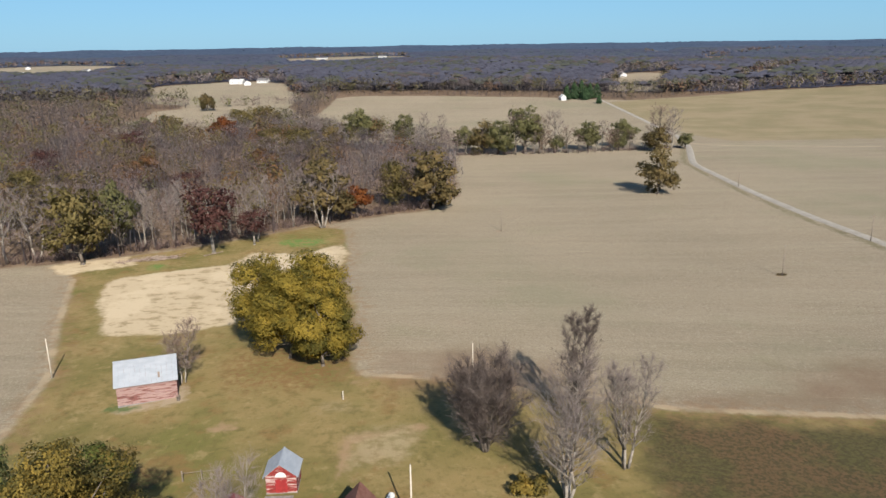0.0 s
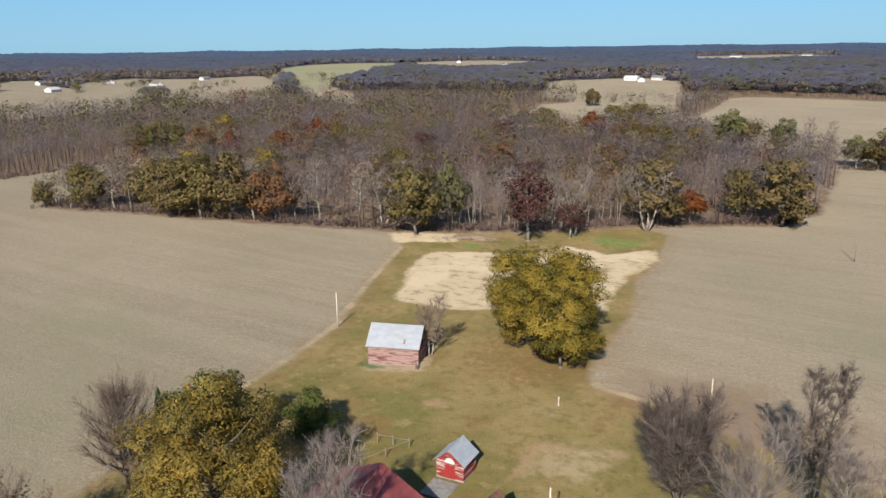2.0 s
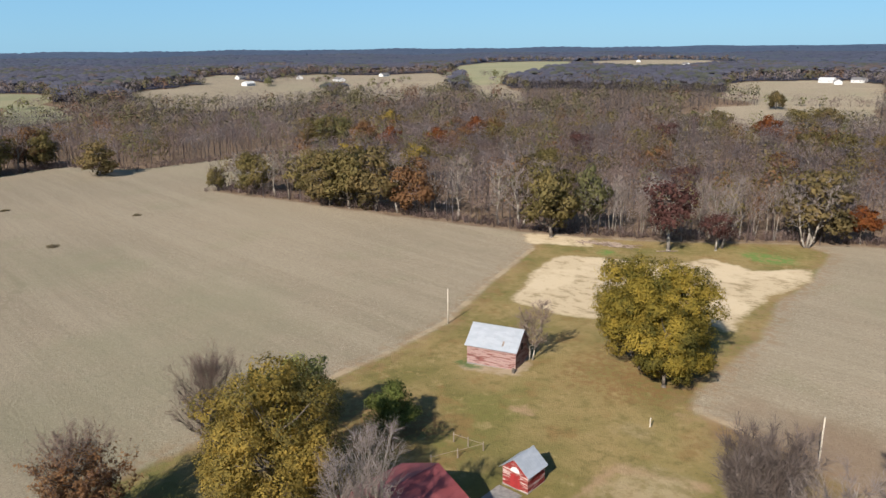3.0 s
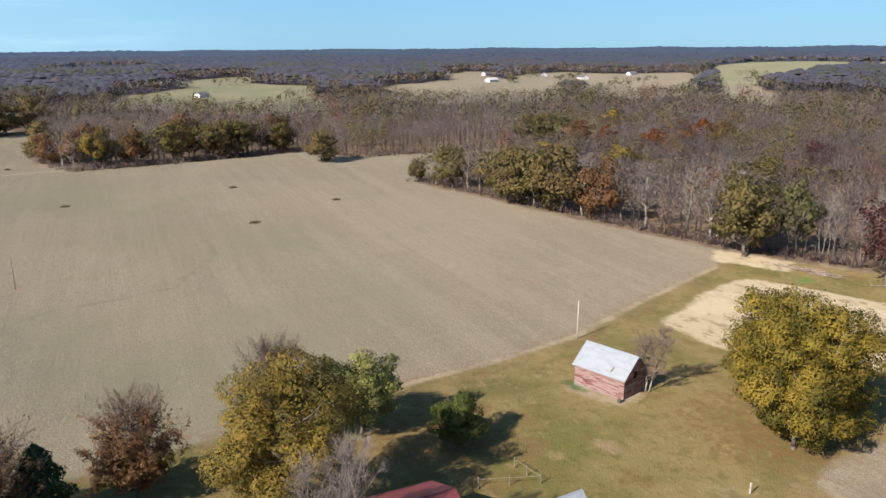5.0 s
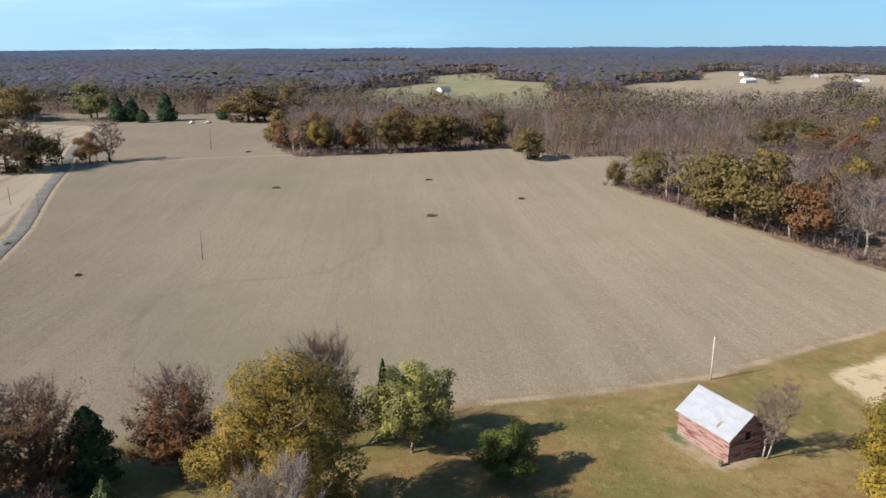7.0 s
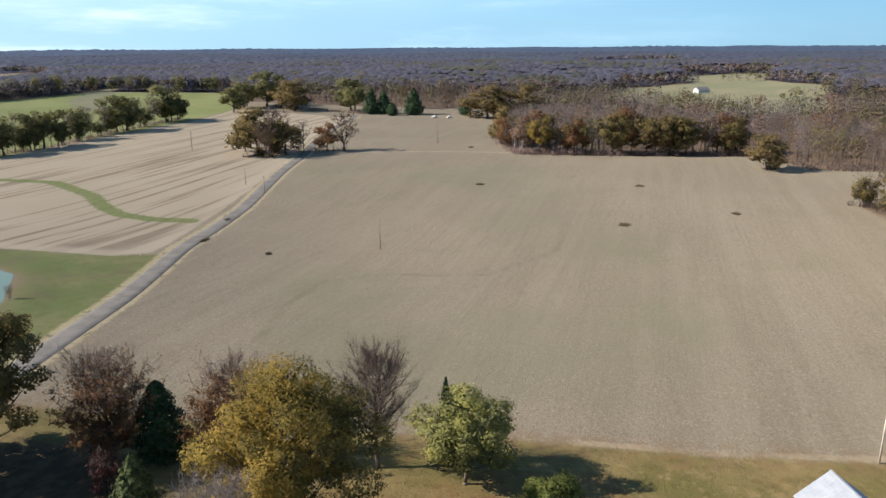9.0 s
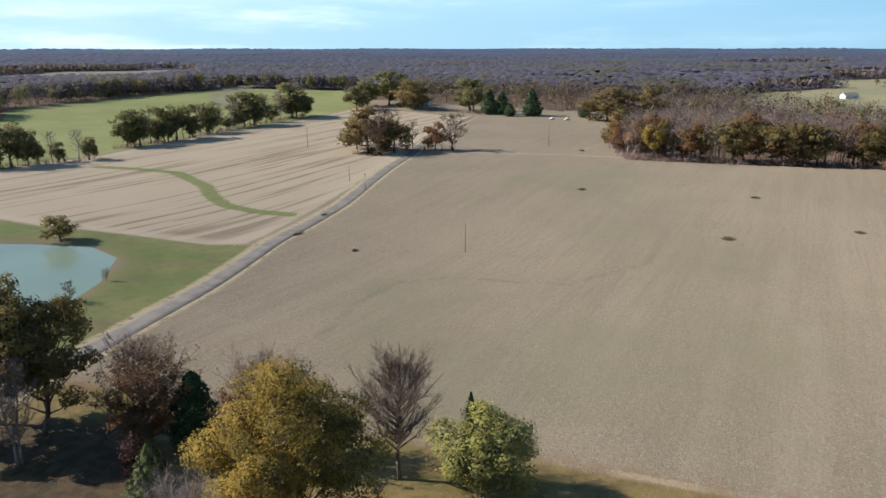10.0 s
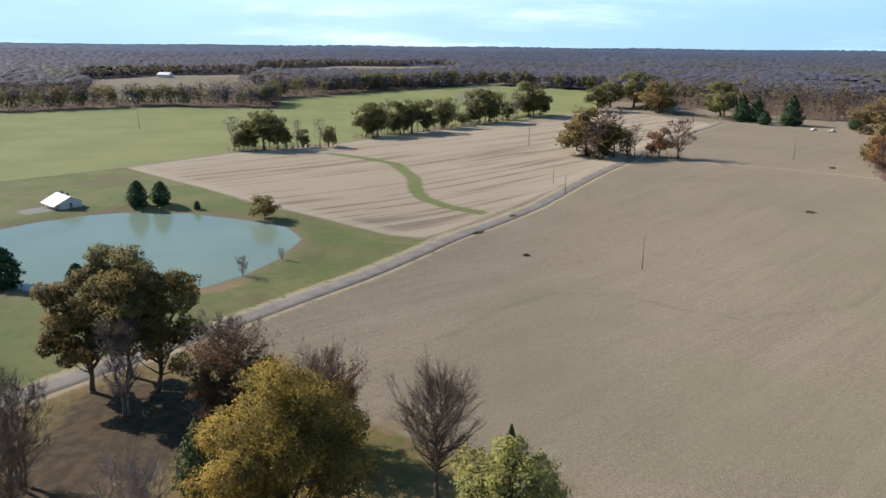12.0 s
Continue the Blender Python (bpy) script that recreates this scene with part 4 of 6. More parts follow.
stand(leafy_tree("young_tree", 8.2, 4.4, "lime", 114, 11000, 0.16, 0.0, 34, 0.14), -51.6, 87.4, label="small rounded lime green tree on the lawn", category="tree", group=YARD)
stand(bare_tree("bare_tree", 16.0, 6.0, MAT_TWIG_BROWN, 15, 92, 1, None, 14, 12, 0.018, base=0.26, rise=0.85), -61.5, 62.4, label="leafless young tree with fine brown twigs at the field edge", category="tree", group=YARD)
stand(conifer("evergreen_tree", 12.0, 4.1, "dark", 16, 11000, 0.22, 0.62, 0.3), -56, 31.8, label="dense dark green conical evergreen", category="tree", group=YARD)
stand(bare_tree("thinning_tree", 16.4, 6.2, MAT_TWIG_BROWN, 17, 70, 1, None, 11, 10, 0.03, "rust", 34000, 0.1, 0.55), -52, 26.3, label="half bare tree with rust brown leaves low down", category="tree", group=YARD)
stand(bare_tree("thinning_tree", 14.2, 6.0, MAT_TWIG_BROWN, 18, 70, 1, None, 11, 9, 0.03, "rust", 48000, 0.1, 0.55), -58, 42.6, label="reddish brown tree thinning out behind the oak", category="tree", group=YARD)
stand(conifer("young_cedar", 10.5, 3.8, "cedar", 19, 8000, 0.21, 0.8), -40.9, 39.5, label="broad dull green young cedar", category="tree", group=YARD)
stand(bare_tree("shrub", 6.0, 3.6, MAT_TWIG_BROWN, 20, 30, 6, None, 7, 6, 0.035, "maroon", 3500, 0.1), -46.5, 30, label="pinkish brown shrub under the trees", category="shrub", group=YARD)
stand(bare_tree("bare_tree", 20.5, 6.6, MAT_TWIG_GREY, 21, 84, 6, MAT_PALE_BARK, 10, 9, 0.028, base=0.3, rise=1.6), -24.5, 61.3, label="leafless grey tree with upright twigs beside the red roof", category="tree", group=YARD)
# dense clump of yellow-green trees between the barn and the field
CLUMP = "yellow trees in a clump"
for i, (x, y, h, r) in enumerate(((-29.5, 131.5, 17.0, 7.6), (-42.0, 141.0, 21.5, 8.4), (-32.5, 141.5, 22.5, 8.8), (-37.0, 136.0, 23.0, 8.4))):
    stand(leafy_tree("oak_tree", h, r, "yellow", 30 + i, 34000, 0.19, (0.0, 0.06, 0.05, 0.0)[i], 40, 0.3), x, y, 40 * i, label="bushy yellow-green oak tree in a tight clump", category="tree", group=CLUMP)
# group of oaks by the road
for i, (x, y, h, r) in enumerate(((-40.5, 1.2, 23, 7.4), (-47.5, -0.5, 25.5, 7.8), (-48.0, 9.5, 26, 8.2))):
    stand(leafy_tree("roadside_oak", h, r, ("bronze", "green", "olive")[i], 40 + i, 21000, 0.24, 0.15, 44, 0.42, None, 0.85), x, y, 70 * i, label="tall bronze-green oak tree beside the road", category="tree", group="oaks beside the road")
stand(bare_tree("bare_tree", 16.0, 5.0, MAT_TWIG_GREY, 44, 70, 2, MAT_PALE_BARK, 10, 9, 0.03), -41.5, 13, label="pale grey leafless tree in front of the oaks", category="tree", group=YARD)
stand(bare_tree("bare_tree", 17.0, 6.5, MAT_TWIG_DARK, 45, 80, 3, None, 10, 9, 0.035), -24, 23, label="dark leafless tree near the yard drive", category="tree", group=YARD)
stand(bare_tree("bare_tree", 15.0, 6.0, MAT_TWIG_BROWN, 46, 80, 4, None, 10, 9, 0.035), -19.5, 33, label="brown leafless tree with three stems", category="tree", group=YARD)
# leafless trees along the east side of the yard
EAST = "leafless trees east of the yard"
stand(bare_tree("bare_tree", 13.0, 9.5, MAT_TWIG_DARK, 50, 98, 7, MAT_BARK, 12, 12, 0.05, base=0.08, rise=0.9), 1.5, 100, label="wide dark thicket-like leafless tree with many stems", category="tree", group=EAST)
stand(bare_tree("bare_tree", 19.0, 8.0, MAT_TWIG_GREY, 51, 84, 4, MAT_PALE_BARK, 10, 9, 0.03), 12.5, 88, label="leafless tree with pale forked limbs", category="tree", group=EAST)
stand(bare_tree("bare_tree", 19.5, 5.0, MAT_TWIG_DARK, 52, 70, 2, MAT_BARK, 12, 12, 0.035), 16.5, 109.5, label="tall narrow dark leafless tree grown with vines", category="tree", group=EAST)
stand(bare_tree("bare_tree", 16.5, 5.6, MAT_TWIG_GREY, 53, 80, 3, MAT_PALE_BARK, 10, 10, 0.03, rise=1.3), 22, 97, label="pale grey leafless tree with upright twigs", category="tree", group=EAST)
stand(leafy_tree("shrub", 3.0, 2.6, "gold", 54, 1500, 0.2, 0.02, 10, 0.06), 7.5, 89, label="low golden shrub below the bare trees", category="shrub", group=EAST)
stand(bare_tree("bare_tree", 11.5, 4.6, MAT_TWIG_BROWN, 55, 64, 2, MAT_PALE_BARK, 10, 9, 0.03), -54.6, 125.0, label="leafless pale tree leaning against the barn's gable", category="tree", group=YARD)

# trees told apart farther off: kinds built once, then copied
KINDS = {
    "green_oak": lambda: leafy_tree("oak_tree", 19, 8.6, "olive", 60, 3600, 0.45, 0.04, 26, 0.4),
    "bronze_oak": lambda: leafy_tree("oak_tree", 18, 8.8, "bronze", 61, 3400, 0.48, 0.03, 26, 0.4),
    "dark_oak": lambda: leafy_tree("oak_tree", 16, 8.2, "bronze", 62, 3600, 0.45, 0.08, 26, 0.4),
    "gold_oak": lambda: leafy_tree("oak_tree", 18, 7.6, "gold", 63, 3600, 0.45, 0.14, 26, 0.35),
    "orange": lambda: leafy_tree("maple_tree", 16, 6.5, "orange", 64, 2400, 0.47, 0.15, 16, 0.3),
    "maroon": lambda: leafy_tree("oak_tree", 18, 7.2, "maroon", 65, 2600, 0.36, 0.25, 22, 0.4, MAT_PALE_BARK),
    "rust": lambda: leafy_tree("oak_tree", 16, 7.2, "rust", 66, 3200, 0.40, 0.06, 18, 0.35),
    "airy_oak": lambda: leafy_tree("oak_tree", 17, 7.4, "green", 74, 3000, 0.46, 0.14, 20, 0.5),
    "round_oak": lambda: leafy_tree("oak_tree", 18, 8.0, "green", 75, 3600, 0.48, 0.06, 28, 0.4),
    "pine": lambda: conifer("pine_tree", 15, 4.4, "dark", 67, 2200, 0.5, 0.8),
    "round_cedar": lambda: conifer("cedar_tree", 8.5, 3.1, "dark", 68, 3000, 0.3, 0.5, 0.35),
    "bare_grey": lambda: bare_tree("bare_tree", 18, 5.2, MAT_TWIG_GREY, 69, 26, 1, MAT_PALE_BARK, 6, 5, 0.11, base=0.3),
    "bare_fork": lambda: bare_tree("bare_tree", 18, 7.0, MAT_TWIG_GREY, 70, 28, 3, MAT_PALE_BARK, 6, 5, 0.11, base=0.3),
    "bare_brown": lambda: bare_tree("bare_tree", 17, 5.4, MAT_TWIG_BROWN, 71, 26, 1, MAT_BARK, 6, 5, 0.12, base=0.25),
    "bare_broad": lambda: bare_tree("bare_tree", 14, 7.0, MAT_TWIG_BROWN, 72, 28, 2, MAT_BARK, 6, 6, 0.12, "rust", 1500, 0.15),
    "tan_shrub": lambda: bare_tree("shrub", 5, 3.4, MAT_TWIG_BROWN, 73, 18, 5, MAT_BARK, 5, 5, 0.09, "tan", 900, 0.05),
}
BUILT = {}
TALL = {"green_oak": 19, "bronze_oak": 18, "dark_oak": 16, "gold_oak": 18, "orange": 16, "maroon": 18, "rust": 16, "airy_oak": 17, "round_oak": 18, "pine": 15, "round_cedar": 8.5, "bare_grey": 18, "bare_fork": 18,
        "bare_brown": 17, "bare_broad": 14, "tan_shrub": 5}


def plant(kind, x, y, h, turn, label, group, category="tree", wide=1.0):
    s = h / TALL[kind]
    m = pose(x, y, gz(x, y) - 0.05, 0, 0, turn)
    if kind in BUILT:
        ob = copy_thing(BUILT[kind], m)
    else:
        ob = BUILT[kind] = KINDS[kind]()
        ob.matrix_basis = m
    ob.scale = (s * wide, s * wide, s)
    return tagged(ob, label, category, group)


WOOD = "trees along the edge of the wood"
plant("green_oak", -121.5, 215.6, 26, 0, "green-gold oak tree with a clear trunk at the wood's edge", WOOD, wide=0.95)
plant("maroon", -84.8, 228.8, 24, 0, "maroon oak with a pale bare trunk at the wood's edge", WOOD)
plant("maroon", -75, 241, 13, 130, "low maroon tree beside the pale trunk", WOOD, wide=1.1)
plant("bare_fork", -75.5, 245.5, 21, 20, "leafless pale forked tree at the wood's edge", WOOD)
plant("bare_fork", -56.5, 266, 21, 80, "leafless pale forked tree with wide limbs", WOOD, wide=1.2)
plant("bronze_oak", -58, 275, 25, 50, "gold-green oak rising behind the bare trees", WOOD, wide=1.1)
plant("orange", -46, 283, 13, 50, "low orange tree at the wood's edge", WOOD, wide=1.1)
plant("green_oak", -33, 303, 21, 90, "olive green tree at the wood's end", WOOD, wide=0.7)
plant("bronze_oak", -17, 297, 25, 10, "dense bronze-green oak standing out from the wood", WOOD, wide=1.1)
plant("airy_oak", -116.4, 231, 25, 90, "pale-trunked tree with a green top among bare stems", WOOD, wide=0.6)
plant("green_oak", -272, 170, 11.5, 0, "small rounded olive tree at the wood's corner", WOOD)
for i, (x, y, h, k) in enumerate(((-262, 175, 13, "bare_grey"), (-252, 178, 15, "green_oak"), (-243, 182, 16, "bare_grey"), (-234, 183, 17, "bare_brown"), (-224, 187, 17, "green_oak"), (-213, 189, 17, "bronze_oak"),
                                  (-203, 191, 19, "green_oak"), (-192, 196, 20, "bronze_oak"), (-184, 200, 17, "bare_grey"), (-176, 203, 17, "rust"), (-168, 205, 16, "bare_brown"), (-160, 209, 17, "bare_grey"),
                                  (-152, 211, 16, "tan_shrub"), (-145, 215, 17, "bare_grey"), (-137, 218, 17, "bare_fork"), (-130, 222, 18, "bare_grey"))):
    plant(k, x, y, h * 1.3 if k != "tan_shrub" else 8, i * 67, {"bare_grey": "leafless grey tree at the wood's edge", "bare_fork": "leafless forked tree at the wood's edge", "bare_brown": "leafless brown tree at the wood's edge",
          "green_oak": "olive-leaved oak at the wood's edge", "bronze_oak": "bronze-leaved oak at the wood's edge", "rust": "rust brown oak at the wood's edge", "tan_shrub": "tan undergrowth shrub at the wood's edge"}[k], WOOD)
rng = np.random.default_rng(5)
for i in range(22):
    x = -113 + i * 2.6 + rng.uniform(-1, 1)
    plant(("bare_grey", "bare_fork")[i % 2], x, 233 + (i * 2.6) * 0.72 + rng.uniform(0, 9), rng.uniform(17, 21), i * 41, "slim leafless tree with a pale trunk in the wood", WOOD, wide=0.55)
for i, (x, y, k, h) in enumerate(((-161, 469, "orange", 20), (-105, 392, "bare_grey", 17), (-98, 420, "green_oak", 20), (-118, 425, "green_oak", 19), (-192, 411, "maroon", 19), (-161, 551, "green_oak", 20), (-148, 540, "bronze_oak", 20), (-172, 545, "green_oak", 19),
                                  (-214, 518, "green_oak", 18), (-226, 505, "airy_oak", 17), (-70, 330, "green_oak", 17), (-228, 250, "gold_oak", 19), (-319, 288, "rust", 19), (-330, 300, "rust", 18), (-306, 296, "orange", 17), (-281, 312, "orange", 17), (-268, 318, "rust", 18), (-363, 346, "gold_oak", 21),
                                  (-373, 296, "green_oak", 20), (-382, 288, "green_oak", 19), (-364, 304, "airy_oak", 19), (-296, 358, "orange", 19), (-288, 366, "rust", 18), (-308, 352, "rust", 18), (-248, 202, "bronze_oak", 18), (-244, 223, "gold_oak", 20), (-232, 215, "bronze_oak", 19), (-290, 197, "green_oak", 14),
                                  (-205, 345, "maroon", 18), (-150, 330, "rust", 17), (-120, 300, "maroon", 16), (-185, 290, "green_oak", 18), (-172, 262, "bronze_oak", 18), (-100, 350, "rust", 17))):
    plant(k, x, y, h, i * 53, "coloured autumn tree standing above the bare wood", "bright trees in the wood", wide=1.1)
HEDGE = "trees in the field hedgerow"
for i, (x, y, k, h, w) in enumerate(((-80, 418, "bronze_oak", 15, 0.8), (-69, 456, "airy_oak", 20, 0.9), (-60, 458, "bare_grey", 15, 0.8), (-44, 460, "airy_oak", 17, 0.7), (-31, 461, "bare_grey", 16, 0.8), (-20, 460, "bare_grey", 15, 0.6),
                                     (-5, 436, "airy_oak", 13, 0.9), (5, 434, "bronze_oak", 15, 0.9), (14, 432, "airy_oak", 16, 0.9), (24, 432, "bare_brown", 17, 1.0), (30, 436, "airy_oak", 22, 0.8), (38, 434, "bare_brown", 16, 1.1), (47, 438, "bare_grey", 18, 1.0),
                                     (54, 436, "bare_brown", 11, 1.1), (67, 441, "airy_oak", 14, 0.9), (76, 444, "bare_grey", 13, 0.8), (90, 452, "airy_oak", 14, 0.9), (108, 440, "bare_brown", 19, 0.9), (116, 442, "bare_grey", 18, 0.9), (106, 436, "dark_oak", 11, 1.0))):
    plant(k, x, y, h * 1.3, i * 71, "hedgerow tree between two tan fields", HEDGE, wide=w * 1.2)
for i in range(16):
    t = (i + 0.4 * math.sin(i * 5.1)) / 15
    plant(("bare_brown", "bare_grey", "bare_broad", "airy_oak")[i % 4], -10 + 132 * t, 433 + 16 * t * t + 4 * math.sin(i * 3.7), 10 + 4 * math.sin(i * 2.3) ** 2, i * 83, "low hedgerow tree between two tan fields", HEDGE, wide=1.2)
plant("bronze_oak", 79, 318, 20.5, 30, "lone round bronze-green oak in the tan field", "lone trees in the fields", wide=0.95)
plant("bronze_oak", -350.5, 147.5, 17.5, 80, "lone round olive-brown tree at the field's far corner", "lone trees in the fields", wide=1.3)
plant("dark_oak", -246, 685, 16, 10, "lone dark tree in a far clearing", "lone trees in the fields", wide=1.0)
# far side of the big field, along the asphalt road
FAR = "trees at the road bend"
for i, (x, y, k, h, w) in enumerate(((-330, -108, "bronze_oak", 19, 1.05), (-322, -98, "bare_broad", 14, 0.8), (-336, -95, "dark_oak", 14, 0.9), (-344, -104, "bare_broad", 17, 1.0), (-348, -90, "bare_brown", 12, 0.8), (-352, -78, "rust", 12, 0.8), (-357, -70, "bare_broad", 14.5, 1.1),
                                     (-341, -122, "green_oak", 15, 0.7))):
    plant(k, x, y, h * 1.32, i * 61, "brown-leaved tree where the road bends", FAR, wide=w * 1.3)
ROW = "trees along the meadow fence"
for i, (x, y, k, h, w) in enumerate(((-203, -251, "bare_grey", 14, 0.9), (-209, -251, "round_oak", 13, 0.7), (-219, -246, "airy_oak", 18, 0.9), (-226, -243, "round_oak", 15, 0.7), (-236, -238, "bare_grey", 12, 0.8), (-247, -232, "bare_grey", 12, 0.9), (-252, -231, "airy_oak", 10, 0.7),
                                     (-297, -254, "round_oak", 17, 0.9), (-305, -252, "airy_oak", 17, 0.8), (-314, -253, "bare_brown", 16, 0.8), (-324, -252, "round_oak", 17, 0.9), (-333, -251, "airy_oak", 18, 0.8), (-343, -250, "round_oak", 17, 0.8), (-361, -258, "bare_grey", 14, 0.8), (-372, -260, "airy_oak", 17, 0.9),
                                     (-386, -263, "bare_grey", 14, 0.9), (-400, -264, "bare_grey", 14, 0.9), (-416, -267, "round_oak", 20, 1.0), (-425, -266, "airy_oak", 19, 1.0), (-444, -270, "bare_grey", 16, 0.9), (-460, -270, "bare_grey", 17, 0.9), (-480, -273, "round_oak", 22, 1.1), (-496, -274, "airy_oak", 17, 0.9))):
    plant(k, x, y, h * 1.3, i * 59, "tree in a row along the green meadow", ROW, wide=w * 1.15)
    plant(("airy_oak", "round_oak", "bare_brown")[i % 3], x - 4.2, y + (1.5 if i % 2 else -1.5), h * (0.75, 0.9, 0.6)[i % 3], i * 83, "lower tree in the row along the green meadow", ROW, wide=w * 1.2)
HOME = "trees round the far farmhouse"
for i, (x, y, k, h, w) in enumerate(((-560, -262, "round_oak", 18, 1.1), (-593, -271, "airy_oak", 19, 1.2), (-612, -258, "round_oak", 25, 1.1), (-586, -217, "bronze_oak", 21, 1.1), (-600, -232, "bronze_oak", 19, 1.0), (-605, -170, "round_oak", 22, 1.2), (-590, -160, "airy_oak", 18, 1.0), (-579, -140, "pine", 16, 1.2), (-583, -130, "pine", 15, 1.2),
                                     (-582, -103, "pine", 17, 1.3), (-570, -118, "round_cedar", 8, 1.2), (-590, -60, "round_cedar", 8, 1.4), (-569, -36, "bronze_oak", 20, 1.5), (-575, -24, "bronze_oak", 17, 1.3), (-590, -8, "bronze_oak", 20, 1.0), (-630, -120, "bare_broad", 18, 1.2), (-640, -90, "bare_broad", 18, 1.2))):
    plant(k, x, y, h * 1.3, i * 47, "yard tree round a far farmhouse", HOME, wide=w * 1.15)
EDGE = "trees at the edge of the western wood"
for i, (x, y, k, h, w) in enumerate(((-408, 12, "bronze_oak", 17, 1.0), (-398, 14, "rust", 13, 0.9), (-388, 20, "bare_grey", 16, 1.0), (-379, 26, "bare_grey", 16, 1.1), (-377, 36, "gold_oak", 15, 0.9), (-379, 46, "bare_grey", 15, 1.1), (-380, 54, "rust", 14, 0.9), (-381, 63, "bare_grey", 17, 1.0), (-383, 74, "green_oak", 18, 0.9), (-387, 84, "lime", 0, 0),
                                     (-388, 92, "green_oak", 17, 0.9), (-390, 102, "bronze_oak", 16, 0.9), (-393, 112, "green_oak", 17, 0.9), (-397, 124, "bare_grey", 16, 1.0), (-399, 134, "green_oak", 15, 0.9))):
    if h:
        plant(k, x, y, h * 1.3, i * 43, "mixed autumn tree fronting the western wood", EDGE, wide=w * 1.15)
        plant(("bare_brown", "green_oak", "bare_grey", "rust", "bronze_oak")[i % 5], x - 6.5, y + 4.0, h * 1.4, i * 71, "mixed autumn tree fronting the western wood", EDGE, wide=w)
for i, (x, y, k, h, w) in enumerate(((-103, -134, "round_cedar", 9.2, 1.15), (-110, -131, "round_cedar", 8.2, 1.2), (-45, -70, "round_cedar", 10, 1.3), (-58, -59, "round_cedar", 6.5, 1.2), (-127, -90, "green_oak", 8.6, 1.4), (-117, -118, "round_cedar", 3.0, 1.2))):
    plant(k, x, y, h, i * 33, "rounded dark green cedar on the pond bank" if k == "round_cedar" else "low broad bronze-green tree on the pond bank", "trees round the pond", wide=w)
plant("bare_broad", -91, -40, 5.0, 0, "small leafless tree leaning over the pond bank", "trees round the pond")
plant("bare_broad", -106, -46, 3.2, 90, "small leafless sapling on the pond bank", "trees round the pond")
for i, (x, y) in enumerate(((92, 756), (100, 762), (108, 768), (116, 764), (110, 752), (118, 718), (124, 770))):
    plant("pine", x, y, (15, 17, 18, 16, 14, 9, 15)[i], i * 50, "dark green pine round a far white house", "pines by the far house", wide=1.2)


# ---------------------------------------------------------------- woods, too many to count
def wooded(x, y):
    """Where woods stand: outside the fields and clearings, on the sides that the camera sees."""
    az = np.degrees(np.arctan2(-(x - 10), y - 70))
    bare = inside(x, y, OPEN) | ~(((az > -42) | (az < -178)) & (az < 179))
    ux, uy = uneven(x, y)
    for p in CLEARINGS + GREEN_CLEARINGS:
        bare |= inside(ux, uy, p)
    return ~bare


def deep_wood(x, y):
    """Inside the far woods, away from a clearing on the camera's side."""
    ok = wooded(x, y)
    for k in (0.985, 0.97, 0.95):
        ok &= wooded(-20 + (x + 20) * k, 70 + (y - 70) * k)
    return ok


def scatter(rng, r0, r1, gap):
    """Places of trees about one gap apart, in a ring round the farm."""
    k = int(r1 / gap) + 2
    i, j = (a.ravel() for a in np.meshgrid(np.arange(-k, k + 1), np.arange(-int(k * 1.16), int(k * 1.16) + 1)))
    x = (i + 0.5 * (j % 2)) * gap + rng.uniform(-0.3, 0.3, i.size) * gap
    y = j * gap * 0.866 + rng.uniform(-0.3, 0.3, i.size) * gap
    r = np.hypot(x, y)
    x, y = x[(r > r0) & (r < r1)] - 20, y[(r > r0) & (r < r1)] + 70
    s = wooded(x, y)
    return x[s], y[s]


def crown_points(rng, n, per, deep):
    """Directions and depths of twigs in n uneven domes: most near the surface."""
    o = unit(rng.normal(size=(n * per, 3)))
    o[:, 2] = np.where(rng.random(n * per) < 0.55, np.abs(o[:, 2]), o[:, 2])
    ph = np.repeat(rng.uniform(0, 6.28, (n, 3)), per, 0)
    a = np.arctan2(o[:, 1], o[:, 0])
    lump = 1 + 0.16 * np.sin(3 * a + ph[:, 0] + 2.5 * o[:, 2]) + 0.12 * np.sin(5 * a + ph[:, 1] - 4 * o[:, 2]) + 0.10 * np.sin(7 * o[:, 2] + ph[:, 2])
    k = np.where(rng.random(n * per) < deep, rng.uniform(0.3, 0.8, n * per), rng.uniform(0.8, 1.02, n * per)) * lump
    return o, k


